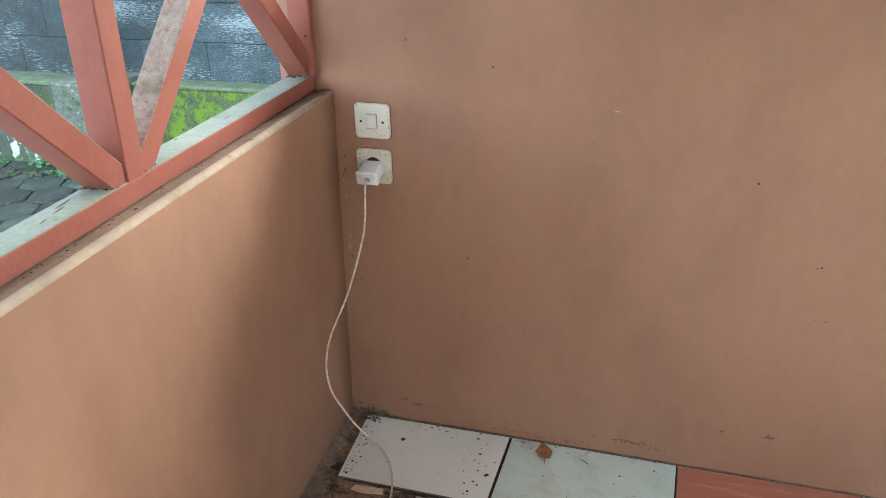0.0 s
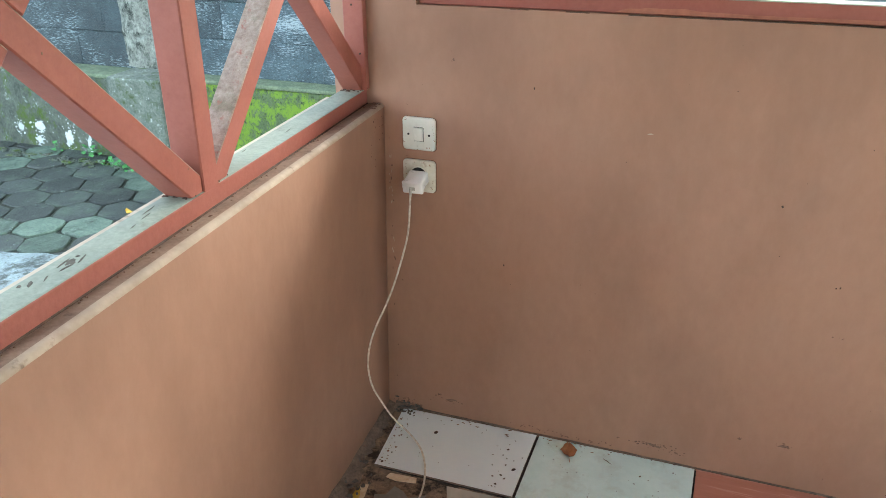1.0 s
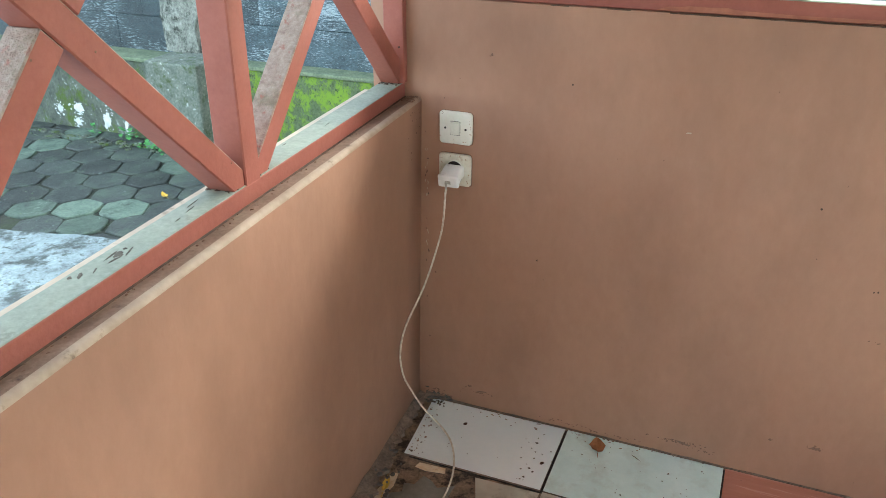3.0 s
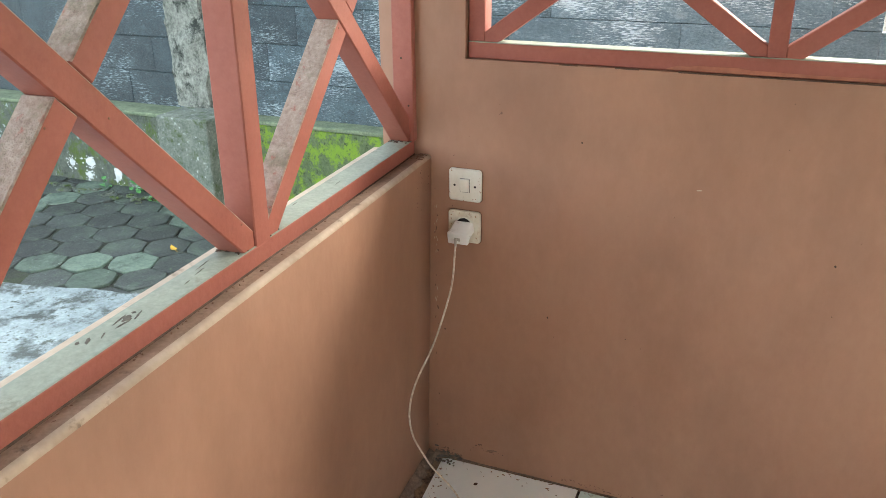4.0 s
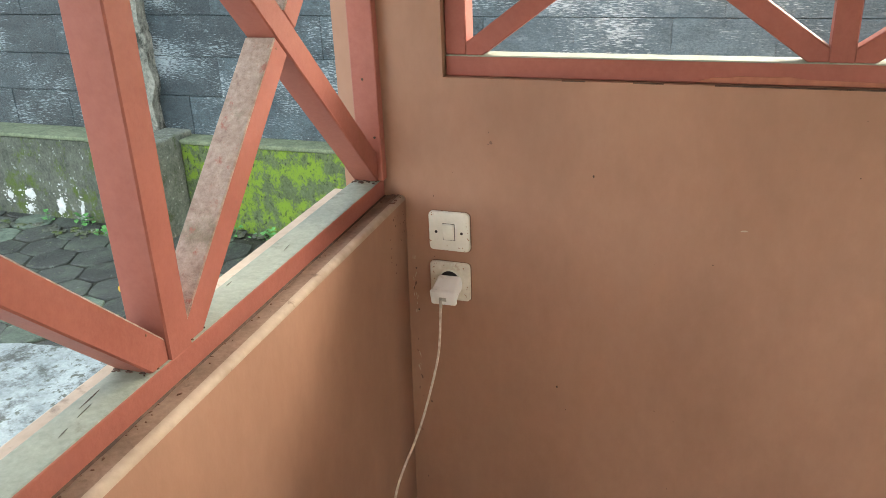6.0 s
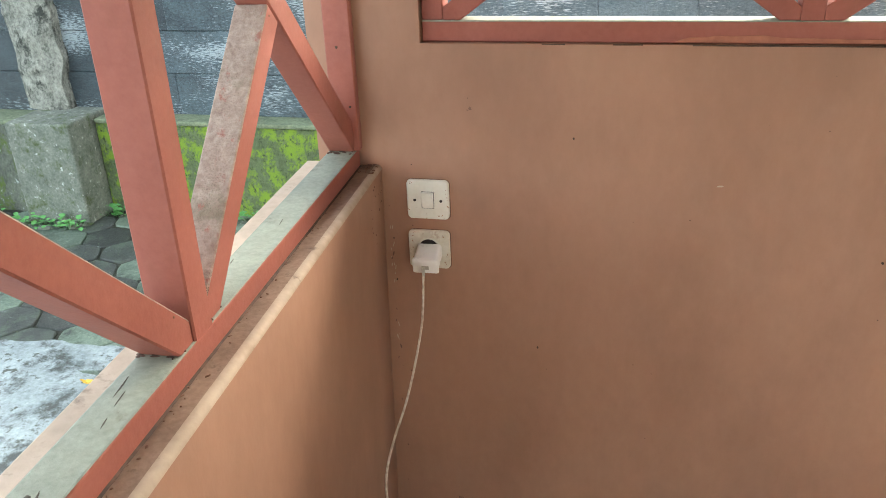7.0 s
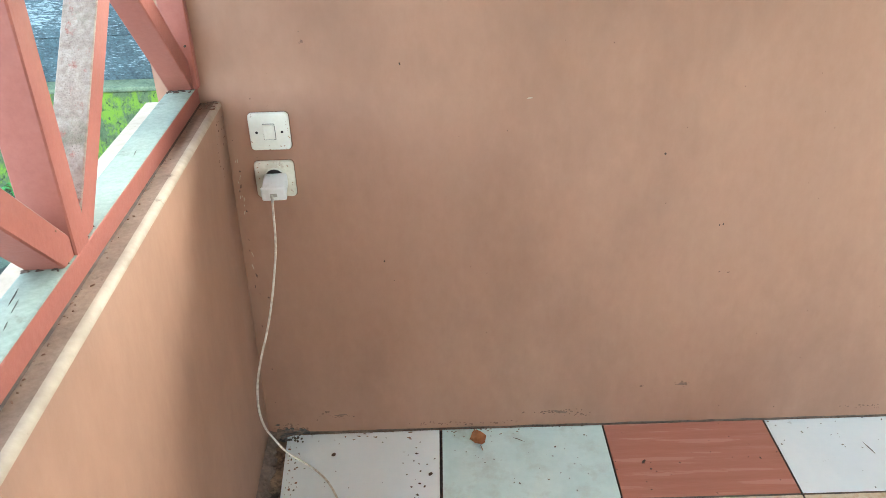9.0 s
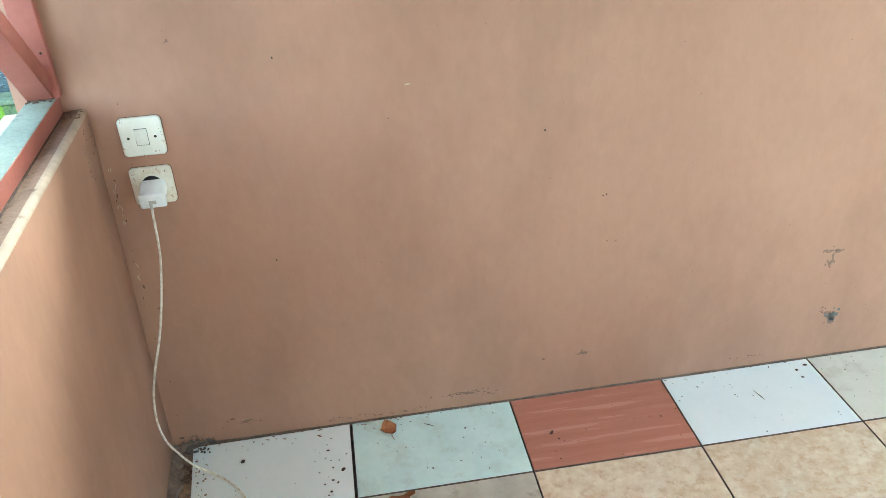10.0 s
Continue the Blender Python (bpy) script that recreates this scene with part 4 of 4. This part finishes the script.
# flakes of whitewash
for x, z, r, s in ((-2.94, -0.09, 0.055, (0.7, 1.3)), (-3.15, -0.04, 0.05, (1.0, 0.8)), (-2.79, -0.10, 0.045, (0.35, 1.5)), (-3.17, -0.12, 0.03, (1, 1)), (-3.3, -0.05, 0.03, (1, 1))):
    bm = bmesh.new()
    blob(bm, (x, 1.9297, z), r * 0.8, "-y", rng, 0.002, 27, s, rng.uniform(-0.2, 0.2))
    smear(bm, (x, 1.9290, z), 2.2 * r * s[0], 2.2 * r * s[1], 46, "-y", rng, 0.006)
    part("flake", bm, FLAKE, wall_out, "patch of flaking whitewash")


def weed(x, y, z, n, spread, seed):
    rng = random.Random(seed)
    bm = bmesh.new()
    for i in range(n):
        a, r = rng.uniform(0, 6.28), spread * rng.random()
        h = rng.uniform(0.012, 0.06)
        cx, cy = r * math.cos(a) * 1.6, r * math.sin(a) * 0.6
        s = rng.uniform(0.014, 0.028)
        turn, tip = rng.uniform(0, 6.28), rng.uniform(-0.4, 0.5)
        pts = [(0, 0, 0), (0.5 * s, 0.45 * s, 0.1 * s), (0.55 * s, 1.0 * s, 0.2 * s), (0, 1.5 * s, 0), (-0.55 * s, 1.0 * s, 0.2 * s), (-0.5 * s, 0.45 * s, 0.1 * s)]
        m = Matrix.Translation((cx, cy, h)) @ Matrix.Rotation(turn, 4, "Z") @ Matrix.Rotation(tip, 4, "X")
        vs = [bm.verts.new(m @ Vector(p)) for p in pts]
        bm.faces.new(vs)
        stem = [bm.verts.new((cx * 0.6 - 0.0008, cy * 0.6, 0)), bm.verts.new((cx * 0.6 + 0.0008, cy * 0.6, 0)), bm.verts.new((cx + 0.0006, cy, h)), bm.verts.new((cx - 0.0006, cy, h))]
        bm.faces.new(stem)
    ob = part("weed", bm, LEAF)
    ob.matrix_world = pose(x, y, z)
    tagged(ob, "small bright green weeds at the foot of the wall", "weed", "weeds along the wall")


for i, (x, y, n, s) in enumerate(((-2.75, 1.87, 14, 0.05), (-2.35, 1.755, 26, 0.08), (-2.2, 1.74, 22, 0.07), (-2.5, 1.75, 10, 0.05), (-2.06, 1.93, 30, 0.06), (-1.86, 1.94, 16, 0.06), (-1.6, 1.94, 20, 0.08), (-1.3, 1.95, 16, 0.08), (-3.0, 1.87, 8, 0.04))):
    weed(x, y, GROUND - 0.02, n, s, 40 + i)

# litter on the pavers
rng = random.Random(77)
bm = bmesh.new()
for i in range(240):
    x, y = rng.uniform(-4.2, -0.4), 1.95 - 1.25 * rng.random() ** 1.7
    if x < PLX and y > 1.78:
        y -= 0.2
    blob(bm, (x, y, GROUND - 0.0065), rng.uniform(0.0015, 0.006), "z", rng, 0.002, 6, (1, rng.uniform(0.5, 1.6)), rng.uniform(0, 3))
tagged(part("litter", bm, LEDGECAP), "grit and leaf scraps on the pavers", "litter", kind="stuff")
bm = bmesh.new()
for i in range(160):
    x = rng.uniform(-4.2, -0.4)
    y = (1.80 if x < PLX else 1.99) - 0.10 * rng.random() ** 2
    blob(bm, (x, y, GROUND - 0.010), rng.uniform(0.008, 0.03), "z", rng, 0.010, 8, (1.4, 0.8), rng.uniform(0, 3))
tagged(part("wall_foot_moss", bm, PLINTHDARK), "dark moss along the foot of the wall", "moss", kind="stuff")

# blocks of the boundary wall
rng = random.Random(31)
shapes = {}
for w, tag in ((0.3995, "full"), (0.1995, "half")):
    for k in range(3):
        bm = block((-w / 2, -0.005, -0.1), (w / 2, 0.05, 0.1), 0.0025, 1)
        me = bpy.data.meshes.new("block")
        bm.to_mesh(me)
        bm.free()
        me.materials.append(BLOCK)
        shapes[tag, k] = me
        for state, material in (("bleached", BLOCKPALE), ("black", BLOCKDARK)):
            other = me.copy()
            other.materials.clear()
            other.materials.append(material)
            shapes[tag, k, state] = other
for c in range(8):
    z = PLZ + 0.004 + 0.1 + 0.203 * c
    x = -5.1 - (0.2 if c % 2 else 0.0)
    while x < 1.6:
        size = "full"
        if z > 0.85 and x > 0.95:
            if x > 1.15:
                break
            size, x = "half", x - 0.1
        k = rng.randrange(3)
        chance = rng.random()
        # paler blocks grow likelier to the right, darker ones to the left
        state = ("bleached",) if chance < (x + 0.75) * 1.6 else (("black",) if chance < (-1.75 - x) * 1.8 else ())
        ob = new("block", shapes[(size, k) + state])
        ob.parent = wall_out
        ob.matrix_basis = pose(x, 2.12 + rng.uniform(-0.003, 0.003), z, 0, 0, rng.uniform(-0.4, 0.4))
        x += 0.4

# hexagonal pavers
paving = new("paving")
tagged(paving, "hexagonal concrete pavers, dark and algae-stained", "paving", kind="structure")
R, GAP = 0.128, 0.004
rng = random.Random(19)
shapes = []
for k in range(3):
    outline = []
    for i in range(18):
        p, q = radians(60 * (i // 3)), radians(60 * (i // 3 + 1))
        f = (i % 3) / 3
        r = R - GAP + rng.uniform(-0.005, 0.003) - (0.005 if i % 3 == 0 else 0)
        outline.append((r * (math.cos(p) * (1 - f) + math.cos(q) * f), r * (math.sin(p) * (1 - f) + math.sin(q) * f)))
    bm = prism(outline, 2, -0.05, 0.0, 0.004)
    me = bpy.data.meshes.new("paver")
    bm.to_mesh(me)
    bm.free()
    shapes.append(me)
rng = random.Random(17)
pale_mesh = []
for s in shapes:
    s.materials.append(PAVER)
    t = s.copy()
    t.materials.clear()
    t.materials.append(PAVERPALE)
    pale_mesh.append(t)
for i in range(-16, 17):
    for j in range(-9, 10):
        u, v = 1.5 * R * i, math.sqrt(3) * R * (j + 0.5 * (i % 2))
        a = radians(-8)
        x, y = -2.0 + u * math.cos(a) - v * math.sin(a), 1.24 + u * math.sin(a) + v * math.cos(a)
        if not (-4.6 < x < -0.1 and 0.66 < y < 1.98):
            continue
        pale = rng.random() < (0.34 if -2.5 < x < -1.2 else 0.16)
        ob = new("paver", (pale_mesh if pale else shapes)[rng.randrange(3)])
        ob.parent = paving
        ob.matrix_basis = pose(x + rng.uniform(-0.006, 0.006), y + rng.uniform(-0.006, 0.006), GROUND - 0.011 + rng.uniform(-0.004, 0.004), rng.uniform(-1.5, 1.5), rng.uniform(-1.5, 1.5), -8 + 60 * rng.randrange(6) + rng.uniform(-3, 3))
fallen_leaf(-1.915, 1.20, GROUND - 0.004, 60, 0.06, 0.03, YELLOWLEAF, "small yellow leaf lying on the pavers", 0.02, 8)
fallen_leaf(-1.25, 0.55, GROUND - 0.002, 100, 0.05, 0.022, YELLOWLEAF, "small yellow leaf lying on the wet concrete", 0.02, 9)
